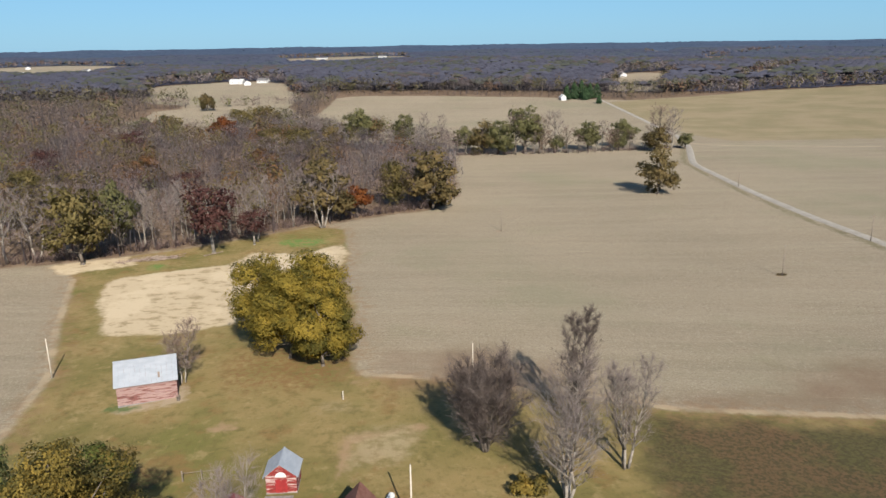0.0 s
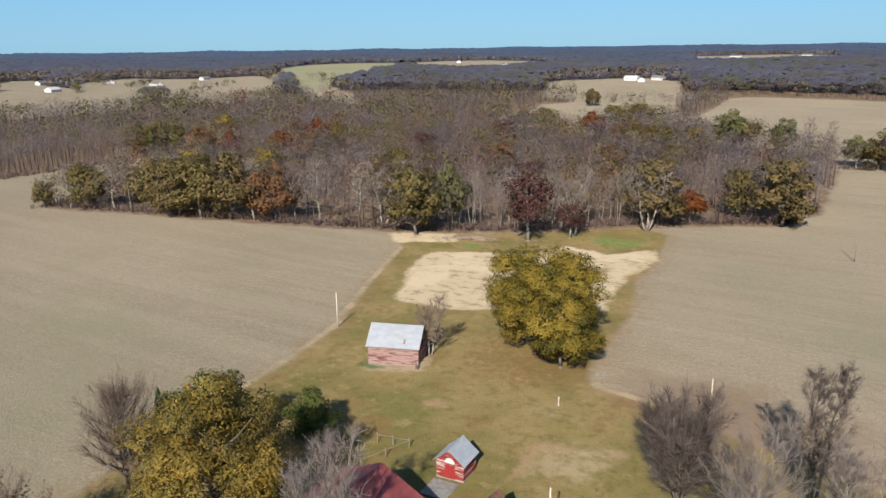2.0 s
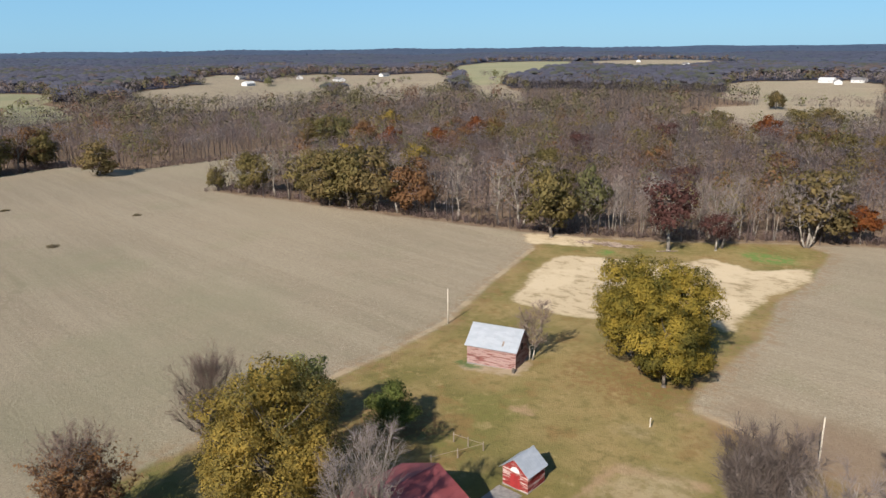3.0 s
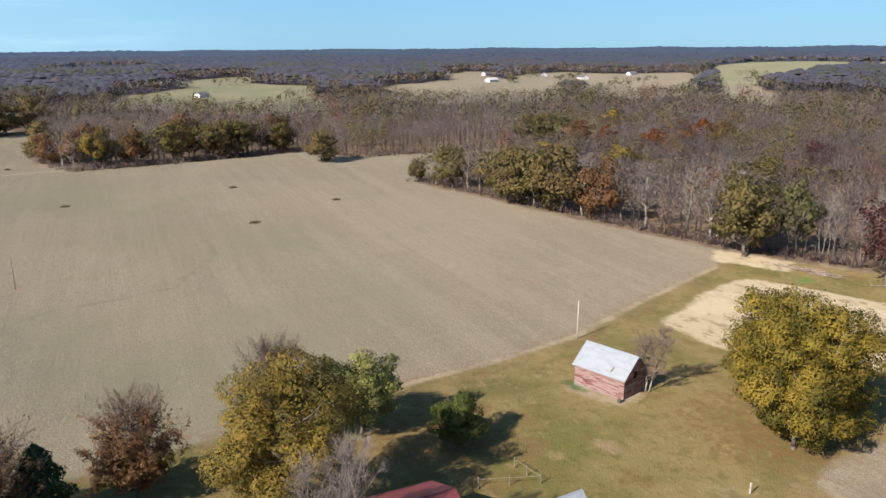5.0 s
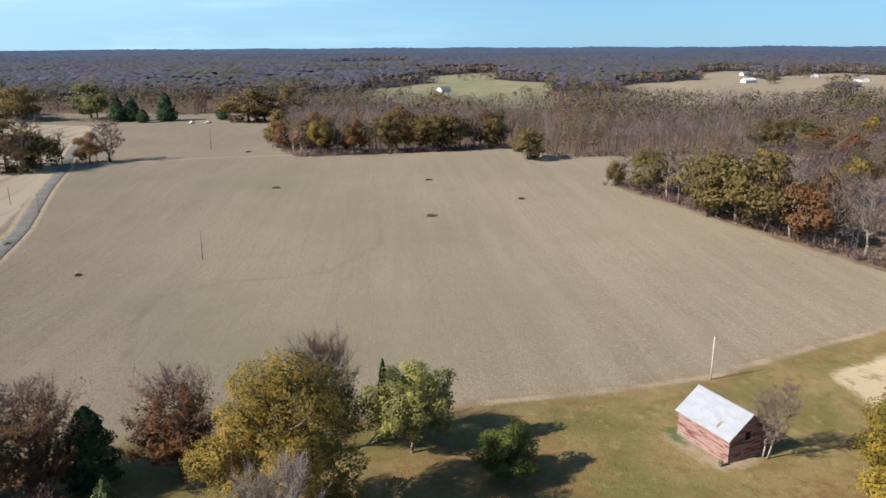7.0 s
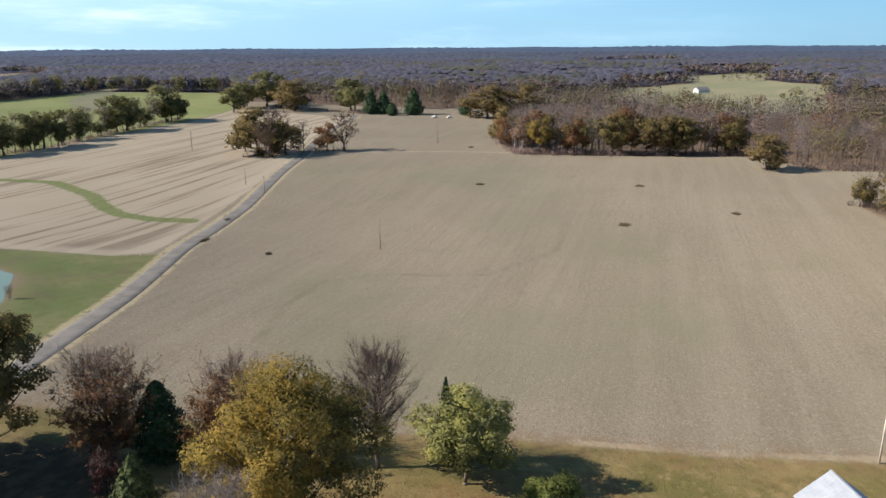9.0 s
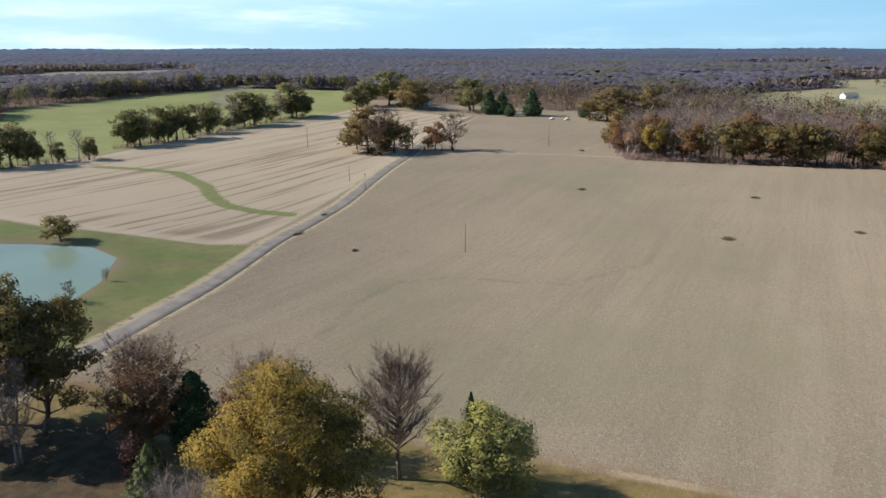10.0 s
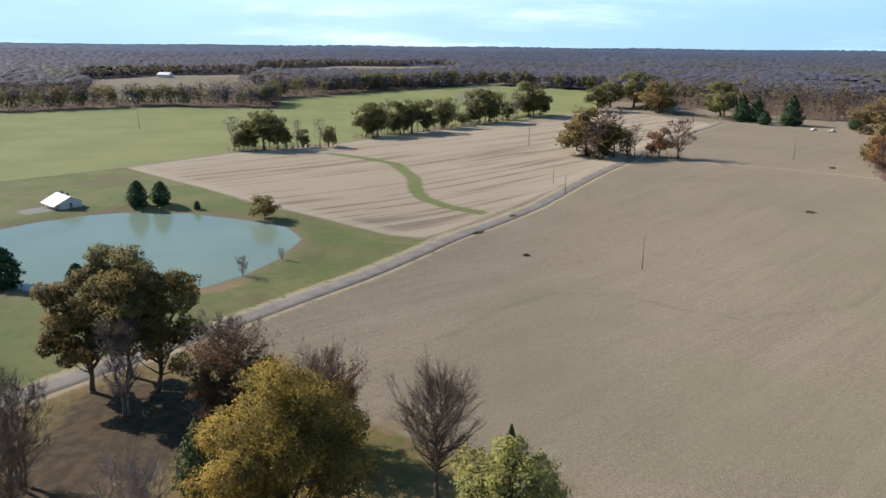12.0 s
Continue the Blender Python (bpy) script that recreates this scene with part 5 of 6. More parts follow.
def caps(rng, x, y, h, rad, lift):
    """Rounded tops of closed far woods: one shallow uneven cap a tree."""
    n, seg = len(x), 6
    top, deep = height(x, y) + h, rad * rng.uniform(0.28, 0.5, n)
    o = []
    for ring, r in enumerate((1.15, 0.62)):
        for k in range(seg):
            t = 6.2832 * (k + 0.5 * ring) / seg + rng.uniform(-0.3, 0.3, n)
            q = r * rng.uniform(0.8, 1.2, n)
            o.append(np.stack([np.cos(t) * q, np.sin(t) * q, -q * q * rng.uniform(0.85, 1.15, n)], 1))
    o.append(np.zeros((n, 3)))
    o = np.stack(o, 1)
    v = np.stack([x[:, None] + o[:, :, 0] * rad[:, None], y[:, None] + o[:, :, 1] * rad[:, None], top[:, None] + o[:, :, 2] * deep[:, None]], 2)
    one = []
    for k in range(seg):
        p, q = k, (k + 1) % seg
        one += [(p, q, p + seg), (q, q + seg, p + seg), (p + seg, q + seg, 2 * seg)]
    f = (np.array(one)[None] + (np.arange(n) * (2 * seg + 1))[:, None, None]).reshape(-1, 3)
    nn = unit(o * np.array([0.8, 0.8, 0.0]) + rng.normal(size=o.shape) * 0.1 + np.array([0, 0, lift])).reshape(-1, 3)
    return v.reshape(-1, 3), f, nn


def brush(rng, x, y, h, rad, per, length, width, low=0.3):
    """Leafless crowns of twigs on slim stems, for many trees at once."""
    n = len(x)
    z0 = height(x, y)
    t = np.repeat(np.arange(n), per)
    o, k = crown_points(rng, n, per, 0.18)
    zc, a = h * (1 + low) / 2, h * (1 - low) / 2
    p = np.stack([x[t] + o[:, 0] * rad[t] * k, y[t] + o[:, 1] * rad[t] * k, z0[t] + zc[t] + o[:, 2] * a[t] * k * 0.9 - 0.3 * length], 1)
    d = unit(o * np.array([1.0, 1.0, 0.6]) + np.array([0, 0, 0.35]) + rng.normal(size=o.shape) * 0.6)
    v, f = slivers(rng, p, d, length * rng.uniform(0.5, 1.3, n * per), width * rng.uniform(0.6, 1.4, n * per), o + np.array([0, 0, 0.6]))
    nn = np.repeat(unit(o + rng.normal(size=o.shape) * 0.25 + np.array([0, 0, 0.35])), 3, 0)
    b = np.stack([x, y, z0 - 0.3], 1)
    for k in range(2):
        sd = np.array([0.2, 0, 0]) if k else np.array([0, 0.2, 0])
        tip = np.stack([x + rng.normal(size=n) * 0.6, y + rng.normal(size=n) * 0.6, z0 + h * 0.85], 1)
        v = np.concatenate([v, np.stack([b - sd, b + sd, tip], 1).reshape(-1, 3)])
        nn = np.concatenate([nn, np.tile(np.array([[0.0, 1.0, 0.0], [1.0, 0.0, 0.0]])[k], (n * 3, 1))])
    lot = rng.random(n)
    f, tone = np.arange(len(v)).reshape(-1, 3), np.concatenate([np.repeat(lot, per * 3), np.repeat(lot, 3), np.repeat(lot, 3)])
    return v, f, nn, tone


def canopy(rng, x, y, h, rad, per, size, low=0.15, mixed=0.25, lift=0.45, closed=False):
    """Crowns of loose leaf or twig clusters, for many trees at once."""
    n = len(x)
    z0 = height(x, y)
    t = np.repeat(np.arange(n), per)
    o, k = crown_points(rng, n, per, 0.15 if not closed else 0.0)
    zc, a = h * (1 + low) / 2, h * (1 - low) / 2
    p = np.stack([x[t] + o[:, 0] * rad[t] * k, y[t] + o[:, 1] * rad[t] * k, z0[t] + zc[t] + o[:, 2] * a[t] * k], 1)
    nn = unit(o + rng.normal(size=o.shape) * 0.28 + np.array([0, 0, 0.35]))
    u = unit(np.cross(nn, rng.normal(size=o.shape)))
    w = np.cross(nn, u)
    s = (size * rng.uniform(0.6, 1.4, n * per))[:, None]
    v = np.stack([p - u * s, p + u * s * 0.7 - w * s * 0.8, p + u * s * 0.7 + w * s * 0.8], 1).reshape(-1, 3)
    out = np.repeat(unit(o + rng.normal(size=o.shape) * 0.4 * mixed + np.array([0, 0, lift])), 3, 0)
    lot = rng.random(n)
    f, tone = np.arange(len(v)).reshape(-1, 3), np.repeat((1 - mixed) * np.repeat(lot, per) + mixed * rng.random(n * per), 3)
    if closed:
        dv, df, dn = caps(rng, x, y, h, rad, lift)
        f, v, out, tone = np.concatenate([f, df + len(v)]), np.concatenate([v, dv]), np.concatenate([out, dn]), np.concatenate([tone, np.repeat(lot, len(dv) // n)])
    return v, f, out, tone


def canopy_sheet(rng, r0, r1, grow, turn, base, rough, material, label):
    """Closed canopy fill of the far woods: one uneven sheet that dips to the ground at every clearing."""
    rs = [r0]
    while rs[-1] < r1:
        rs.append(rs[-1] * (1 + grow))
    a = np.radians(np.arange(46.0, 271.0, turn))
    R, A = np.meshgrid(np.array(rs), a, indexing="ij")
    R = R * (1 + rng.uniform(-0.4, 0.4, R.shape) * grow)
    R[0], R[-1] = r0, rs[-1]
    A = A + rng.uniform(-0.4, 0.4, A.shape) * radians(turn)
    x, y = (-20 + R * np.cos(A)).ravel(), (70 + R * np.sin(A)).ravel()
    wood = wooded(x, y)
    deep = deep_wood(x, y)
    roll = np.array([noise.noise(Vector((p / 90.0, q / 90.0, 5.0))) for p, q in zip(x, y)])
    z = height(x, y) + np.where(wood & deep, np.maximum(base + 2.0 * roll + rough * rng.normal(size=len(x)), 0.8), np.where(wood, 0.8, -2.5))
    n, m = R.shape
    z[:m] = height(x[:m], y[:m]) - 1.0
    i = (np.arange(n - 1)[:, None] * m + np.arange(m - 1)[None, :]).ravel()
    f = np.stack([i, i + m, i + m + 1, i + 1], 1)
    f = f[np.stack([wood[c] for c in f.T], 1).all(1)]
    # sheet added to fill the gaps between far crowns
    ob = mesh_np("woodland", np.stack([x, y, z], 1), f, material)
    ob.data.polygons.foreach_set("use_smooth", np.ones(len(f), bool))
    tagged(ob, label, "woods", kind="stuff")


BELT = ((-700, -345), (-650, -478), (-524, -500), (-393, -512), (-358, -462), (-265, -532), (-160, -549), (-20, -566))


# lines of trees between the far fields: two ends, how tall
FAR_ROWS = (((-307, 688), (-180, 746), 10), ((-723, 529), (-696, 619), 8), ((-820, 520), (-850, 545), 10), ((-905, 600), (-930, 640), 9), ((-770, 240), (-735, 205), 9), ((-850, 610), (-905, 690), 7),
            ((-390, 900), (-375, 850), 8), ((-760, 640), (-735, 690), 8), ((-930, 170), (-960, 235), 9), ((-668, 800), (-700, 780), 9))


def woods():
    rng = np.random.default_rng(8)
    # beyond 770 m the haze grows band by band through the material colours
    canopy_sheet(rng, 790, 1400, 0.0095, 0.34, 9.6, 0.5, MAT_MID_CANOPY_HAZED, "closed canopy sheet of the far woods, haze painted into its grey")
    canopy_sheet(rng, 1400, 2400, 0.0095, 0.36, 9.6, 0.5, MAT_FAR_CANOPY_HAZED, "closed tops of the farther woods, blue-grey with painted haze")
    canopy_sheet(rng, 2350, 4600, 0.014, 0.45, 9.0, 0.7, MAT_HORIZON_HAZED, "woods on the horizon, haze painted into their blue-grey")
    # ring, gap between trees, twigs a crown, their length and width, leaf clusters a crown, their size
    bands = ((20, 470, 8.4, 270, 1.15, 0.15, 170, 0.50), (470, 800, 9.4, 84, 1.3, 0.30, 60, 0.85), (770, 1400, 10.5, 8, 0, 0, 10, 0.7), (1400, 2400, 20.0, 5, 0, 0, 5, 1.2), (2400, 4250, 60.0, 2, 0, 0, 2, 2.5))
    edges = []
    for i, (r0, r1, gap, per, ln, wd, lper, lsz) in enumerate(bands):
        x, y = scatter(rng, r0, r1, gap)
        if i in (2, 3):
            inner = deep_wood(x, y)
            edges.append((x[~inner], y[~inner], rng.random((~inner).sum())))
            x, y = x[inner], y[inner]
        n = len(x)
        grove = (34.0, 50.0, 80.0, 130.0, 260.0)[i]
        patch = np.array([noise.noise(Vector((a / grove, b / grove, 3.0))) for a, b in zip(x, y)])
        drift = np.array([noise.noise(Vector((a / grove, b / grove, 31.0))) for a, b in zip(x, y)])
        u = rng.random(n) * 0.75 + 0.05 + patch * 0.8
        u = np.where((y < -300) & (i > 0), u * 0.82, u)
        kind = np.where(u < (0.30, 0.36, 0.40, 0.40, 0.40)[i], 0, np.where(u < (0.72, 0.68, 0.66, 0.64, 0.64)[i], 1, 2))
        h = (rng.uniform(13, 20.5, n) + 2.5 * drift) * (1.0, 0.95, 0.8, 0.78, 0.85)[i]
        h = h if i < 2 else 12.0 + (h - 13.0) * 0.45
        rad = gap * rng.uniform(0.42, 0.68, n)
        lift = (0.4, 0.5, 2.2, 2.6, 3.0)[i]
        far = ("near", "middle", "far", "farther", "farthest")[i]
        if i == 4:
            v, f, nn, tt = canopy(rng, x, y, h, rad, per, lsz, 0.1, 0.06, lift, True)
            tagged(mesh_np("distant_woods", v, f, MAT_HORIZON_HAZED, normals=nn, tone=tt), "tree tops on the horizon, haze painted into their blue-grey", "woods", kind="stuff")
            continue
        for k, (mat, what) in enumerate((((MAT_WOOD_GREY, MAT_WOOD_MIXED, MAT_MID_GREY_HAZED, MAT_FAR_GREY_HAZED)[i], "leafless grey"), ((MAT_WOOD_BROWN, MAT_WOOD_MIXED, MAT_MID_GREY_HAZED, MAT_FAR_GREY_HAZED)[i], "leafless brown"))):
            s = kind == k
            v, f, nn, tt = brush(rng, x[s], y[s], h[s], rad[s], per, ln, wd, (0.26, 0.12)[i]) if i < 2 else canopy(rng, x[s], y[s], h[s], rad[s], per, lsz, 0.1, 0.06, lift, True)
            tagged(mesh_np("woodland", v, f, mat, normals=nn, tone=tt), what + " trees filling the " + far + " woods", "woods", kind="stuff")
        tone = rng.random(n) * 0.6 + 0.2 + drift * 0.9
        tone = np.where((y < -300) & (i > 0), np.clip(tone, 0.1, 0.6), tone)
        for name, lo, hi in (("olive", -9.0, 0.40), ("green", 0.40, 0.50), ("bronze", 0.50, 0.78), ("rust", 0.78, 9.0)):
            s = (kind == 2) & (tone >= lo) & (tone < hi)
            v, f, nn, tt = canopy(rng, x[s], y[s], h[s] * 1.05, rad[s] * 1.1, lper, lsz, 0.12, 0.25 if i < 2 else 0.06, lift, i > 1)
            tagged(mesh_np("woodland", v, f, LEAF[name] if i < 1 else ((MAT_WOOD_OLIVE, MAT_MID_GREEN_HAZED, MAT_FAR_GREEN_HAZED)[i - 1] if name != "rust" else (MAT_WOOD_RUST, MAT_MID_RUST_HAZED, MAT_FAR_GREY_HAZED)[i - 1]), normals=nn, tone=tt), name + "-leaved trees scattered through the " + far + " woods", "woods", kind="stuff")
    # hedgerows between the far fields
    ex, ey, et = (np.concatenate(a) for a in zip(*edges))
    for lo, hi, mat, what in ((0.0, 0.6, MAT_WOOD_MIXED, "leafless grey-brown"), (0.6, 0.85, MAT_WOOD_OLIVE, "dull olive"), (0.85, 1.0, MAT_WOOD_RUST, "rust brown")):
        s = (et >= lo) & (et < hi)
        v, f, nn, tt = canopy(rng, ex[s], ey[s], rng.uniform(9, 15, s.sum()), rng.uniform(4.0, 6.5, s.sum()), 46, 1.0, 0.04, 0.15, 0.6)
        tagged(mesh_np("woodland", v, f, mat, normals=nn, tone=tt), what + " trees along the far clearings", "woods", kind="stuff")
    hx, hy, hh = [], [], []
    for (ax, ay), (ex, ey), tall in FAR_ROWS:
        k = int(math.hypot(ex - ax, ey - ay) / 5.0)
        t = (np.arange(k) + rng.uniform(-0.4, 0.4, k)) / k
        hx.append(ax + (ex - ax) * t + rng.normal(size=k) * 1.5)
        hy.append(ay + (ey - ay) * t + rng.normal(size=k) * 1.5)
        hh.append(tall * rng.uniform(0.6, 1.3, k))
    hx, hy, hh = np.concatenate(hx), np.concatenate(hy), np.concatenate(hh)
    leafy = rng.random(len(hx)) < 0.35
    v, f, nn, tt = brush(rng, hx[~leafy], hy[~leafy], hh[~leafy], hh[~leafy] * 0.4, 60, 1.8, 0.4, 0.1)
    tagged(mesh_np("woodland", v, f, MAT_WOOD_BROWN, normals=nn, tone=tt), "leafless hedgerow trees between far fields", "woods", kind="stuff")
    v, f, nn, tt = canopy(rng, hx[leafy], hy[leafy], hh[leafy], hh[leafy] * 0.42, 60, 0.8, 0.08)
    tagged(mesh_np("woodland", v, f, LEAF["green"], normals=nn, tone=tt), "dull green hedgerow trees between far fields", "woods", kind="stuff")
    # belt of trees behind the green meadow
    bx, by = [], []
    for (ax, ay), (ex, ey) in zip(BELT, BELT[1:]):
        k = int(math.hypot(ex - ax, ey - ay) / 3.2)
        t = rng.random(k)
        bx.append(ax + (ex - ax) * t + rng.normal(size=k) * 4)
        by.append(ay + (ey - ay) * t - 4 - np.abs(rng.normal(size=k)) * 9)
    bx, by = np.concatenate(bx), np.concatenate(by)
    part_of = rng.random(len(bx))
    for name, lo, hi in (("green", 0.0, 0.5), ("olive", 0.5, 0.65), ("grey", 0.65, 1.0)):
        s = (part_of >= lo) & (part_of < hi)
        h = rng.uniform(12, 20, s.sum())
        v, f, nn, tt = canopy(rng, bx[s], by[s], h, h * rng.uniform(0.28, 0.40, s.sum()), 240, 0.72, 0.1)
        tagged(mesh_np("woodland", v, f, MAT_MID_GREY_HAZED if name == "grey" else LEAF[name], normals=nn, tone=tt), name + " trees in the belt behind the green meadow", "woods", kind="stuff")
    # undergrowth along the wood's edge
    edge = OPEN[:7][::-1]
    x, y = [], []
    for (ax, ay), (bx, by) in zip(edge, edge[1:]):
        k = int(math.hypot(bx - ax, by - ay) / 0.45)
        t = rng.random(k)
        x.append(ax + (bx - ax) * t + rng.normal(size=k) * 0.8)
        y.append(ay + (by - ay) * t + 3 + np.abs(rng.normal(size=k)) * 3.5)
    for (ax, ay), (bx, by) in zip(OPEN[6:18], OPEN[7:19]):
        k = int(math.hypot(bx - ax, by - ay) / 0.7)
        t = rng.random(k)
        x.append(ax + (bx - ax) * t + rng.normal(size=k) * 2.2)
        y.append(ay + (by - ay) * t + rng.normal(size=k) * 2.2)
    for line in (((-200, -251), (-226, -243), (-255, -230)), ((-290, -256), (-345, -250), (-420, -267), (-500, -275)), ((-85, 455), (-20, 458)), ((-12, 430), (60, 436), (125, 450)), ((-320, -112), (-345, -98), (-358, -70)), ((-370, 25), (-376, 65), (-397, 145)), ((-575, -140), (-600, -230))):
        for (ax, ay), (bx, by) in zip(line, line[1:]):
            k = int(math.hypot(bx - ax, by - ay) / 0.8)
            t = rng.random(k)
            x.append(ax + (bx - ax) * t + rng.normal(size=k) * 1.5)
            y.append(ay + (by - ay) * t + rng.normal(size=k) * 1.5)
    x, y = np.concatenate(x), np.concatenate(y)
    h = rng.uniform(1.0, 4.6, len(x))
    v, f, nn, tt = brush(rng, x, y, h, h * 0.55, 30, 0.9, 0.14, 0.02)
    tagged(mesh_np("undergrowth", v, f, MAT_WOOD_BROWN, normals=nn, tone=tt), "brown brush along the edge of the wood", "undergrowth", kind="stuff")


woods()


# ---------------------------------------------------------------- buildings
def roof_panels(ob, x0, x1, ye, ze, yr, zr, count, material, name="roof_panel"):
    """Metal sheets side by side on one slope, from the eave (ye, ze) to the ridge (yr, zr)."""
    w = (x1 - x0) / count
    for i in range(count):
        a, b = x0 + i * w, x0 + (i + 1) * w - 0.02
        bm = bmesh.new()
        lift = 0.02 if i % 2 else 0.0
        low = [(a, ye, ze + lift), (b, ye, ze + lift), (b, yr, zr + lift), (a, yr, zr + lift)]
        top = [bm.verts.new(p) for p in low]
        bot = [bm.verts.new((p[0], p[1], p[2] - 0.06)) for p in low]
        bm.faces.new(top)
        bm.faces.new(bot[::-1])
        for k in range(4):
            bm.faces.new((top[k], top[(k + 1) % 4], bot[(k + 1) % 4], bot[k]))
        for s in range(1, 4):
            xx = a + w * s / 4
            r = [bm.verts.new(p) for p in ((xx - 0.04, ye, ze + lift), (xx, ye, ze + lift + 0.05), (xx + 0.04, ye, ze + lift), (xx - 0.04, yr, zr + lift), (xx, yr, zr + lift + 0.05), (xx + 0.04, yr, zr + lift))]
            bm.faces.new((r[0], r[1], r[4], r[3]))
            bm.faces.new((r[1], r[2], r[5], r[4]))
        part(name, bm, material, ob)


def barn():
    L, D, E, R = 10.0, 7.6, 4.2, 7.1
    ob = thing("barn", -59.3, 120.75, turn=21, label="old red barn with flaked boards and a tin roof", category="barn")
    part("front_wall", block(-L / 2, L / 2, -D / 2, -D / 2 + 0.15, 0.25, E), MAT_BARN, ob)
    part("back_wall", block(-L / 2, L / 2, D / 2 - 0.15, D / 2, 0.25, E), MAT_BARN, ob)
    for s in (-1, 1):
        bm = prism([(-D / 2 + 0.15, 0.25), (D / 2 - 0.15, 0.25), (D / 2 - 0.15, E), (0, R - 0.08), (-D / 2 + 0.15, E)], -0.075, 0.075)
        bmesh.ops.transform(bm, matrix=pose(s * (L / 2 - 0.075), 0, 0, 0, 0, 90), verts=bm.verts)
        part("gable_wall", bm, MAT_BARN, ob)
    part("foundation", block(-L / 2 - 0.05, L / 2 + 0.05, -D / 2 - 0.05, D / 2 + 0.05, -0.9, 0.25, 0.03), MAT_GREY_WOOD, ob, "grey stone footing")
    roof_panels(ob, -L / 2 - 0.35, L / 2 + 0.35, -D / 2 - 0.45, E - 0.3, 0, R, 12, MAT_TIN)
    roof_panels(ob, -L / 2 - 0.35, L / 2 + 0.35, D / 2 + 0.45, E - 0.3, 0, R, 12, MAT_TIN)
    part("ridge_cap", block(-L / 2 - 0.38, L / 2 + 0.38, -0.18, 0.18, R - 0.02, R + 0.07, 0.03), MAT_TIN, ob)
    # no hole in the wall: the panel's near-black paints the darkness inside
    part("hatch", block(L / 2 - 0.02, L / 2 + 0.03, -0.9, 0.1, 3.2, 4.5), MAT_DARK, ob, "loft hatch as a near-black panel for the unlit inside")
    door = part("door", block(L / 2 + 0.002, L / 2 + 0.06, -1.4, 1.2, 0.2, 2.7), MAT_BARN, ob, "weathered plank door")
    part("handle", block(L / 2 + 0.06, L / 2 + 0.11, -1.2, -1.12, 1.2, 1.5), MAT_METAL, door)
    for y in (-D / 2 + 0.04, D / 2 - 0.04):
        part("corner_board", block(L / 2 - 0.02, L / 2 + 0.03, y - 0.08, y + 0.06, 0.25, E - 0.05), MAT_BARN, ob)
    patch = part("roof_patch", block(2.0, 2.35, -3.5, -2.6, 0, 0.02), MAT_LOG, ob, "rusted roof patch")
    patch.matrix_basis = pose(0, 0, 0)
    for v in patch.data.vertices:
        v.co.z += E - 0.3 + (v.co.y + D / 2 + 0.45) / (D / 2 + 0.45) * (R - E + 0.3) + 0.08
    return ob


def shed():
    W, D, E, R = 4.2, 4.0, 2.9, 4.6
    ob = thing("shed", -26.8, 90.3, turn=5, label="small red shed with a white half-round panel and tin roof", category="shed")
    for s in (-1, 1):
        part("gable_wall", prism([(-W / 2, 0.1), (W / 2, 0.1), (W / 2, E), (0, R - 0.06), (-W / 2, E)], s * D / 2 - (0.1 if s > 0 else 0), s * D / 2 + (0 if s > 0 else 0.1)), MAT_SHED, ob)
        part("side_wall", block(s * W / 2 - (0.1 if s > 0 else 0), s * W / 2 + (0 if s > 0 else 0.1), -D / 2 + 0.1, D / 2 - 0.1, 0.1, E), MAT_SHED, ob)
    part("footing", block(-W / 2 - 0.04, W / 2 + 0.04, -D / 2 - 0.04, D / 2 + 0.04, -0.5, 0.1, 0.02), MAT_GREY_WOOD, ob)
    for s in (-1, 1):
        leaf = part("door", block(s * 0.42 - 0.4, s * 0.42 + 0.4, -D / 2 - 0.05, -D / 2 - 0.002, 0.15, 2.15), MAT_RED, ob, "bright red plank door")
        part("hinge", block(s * 0.75 - 0.05, s * 0.75 + 0.05, -D / 2 - 0.07, -D / 2 - 0.05, 1.7, 1.8), MAT_METAL, leaf)
    arc = [(0.75 * math.cos(t), 2.55 + 0.75 * math.sin(t)) for t in np.linspace(0, math.pi, 14)]
    part("half_round_panel", prism(arc, -D / 2 - 0.06, -D / 2 - 0.003), MAT_WHITE, ob, "white half-round panel over the door")
    for s in (-1, 1):
        for i in range(5):
            y0 = -D / 2 - 0.35 + i * (D + 0.7) / 5
            y1 = y0 + (D + 0.7) / 5 - 0.015
            ze = E - 0.28
            bm = bmesh.new()
            pts = [(s * (W / 2 + 0.35), y0, ze), (s * (W / 2 + 0.35), y1, ze), (0, y1, R), (0, y0, R)]
            top = [bm.verts.new(p) for p in pts]
            bot = [bm.verts.new((p[0], p[1], p[2] - 0.05)) for p in pts]
            bm.faces.new(top)
            bm.faces.new(bot[::-1])
            for k in range(4):
                bm.faces.new((top[k], top[(k + 1) % 4], bot[(k + 1) % 4], bot[k]))
            part("roof_panel", bm, MAT_TIN, ob)
    part("ridge_cap", block(-0.12, 0.12, -D / 2 - 0.36, D / 2 + 0.36, R - 0.01, R + 0.05, 0.02), MAT_TIN, ob)
    return ob


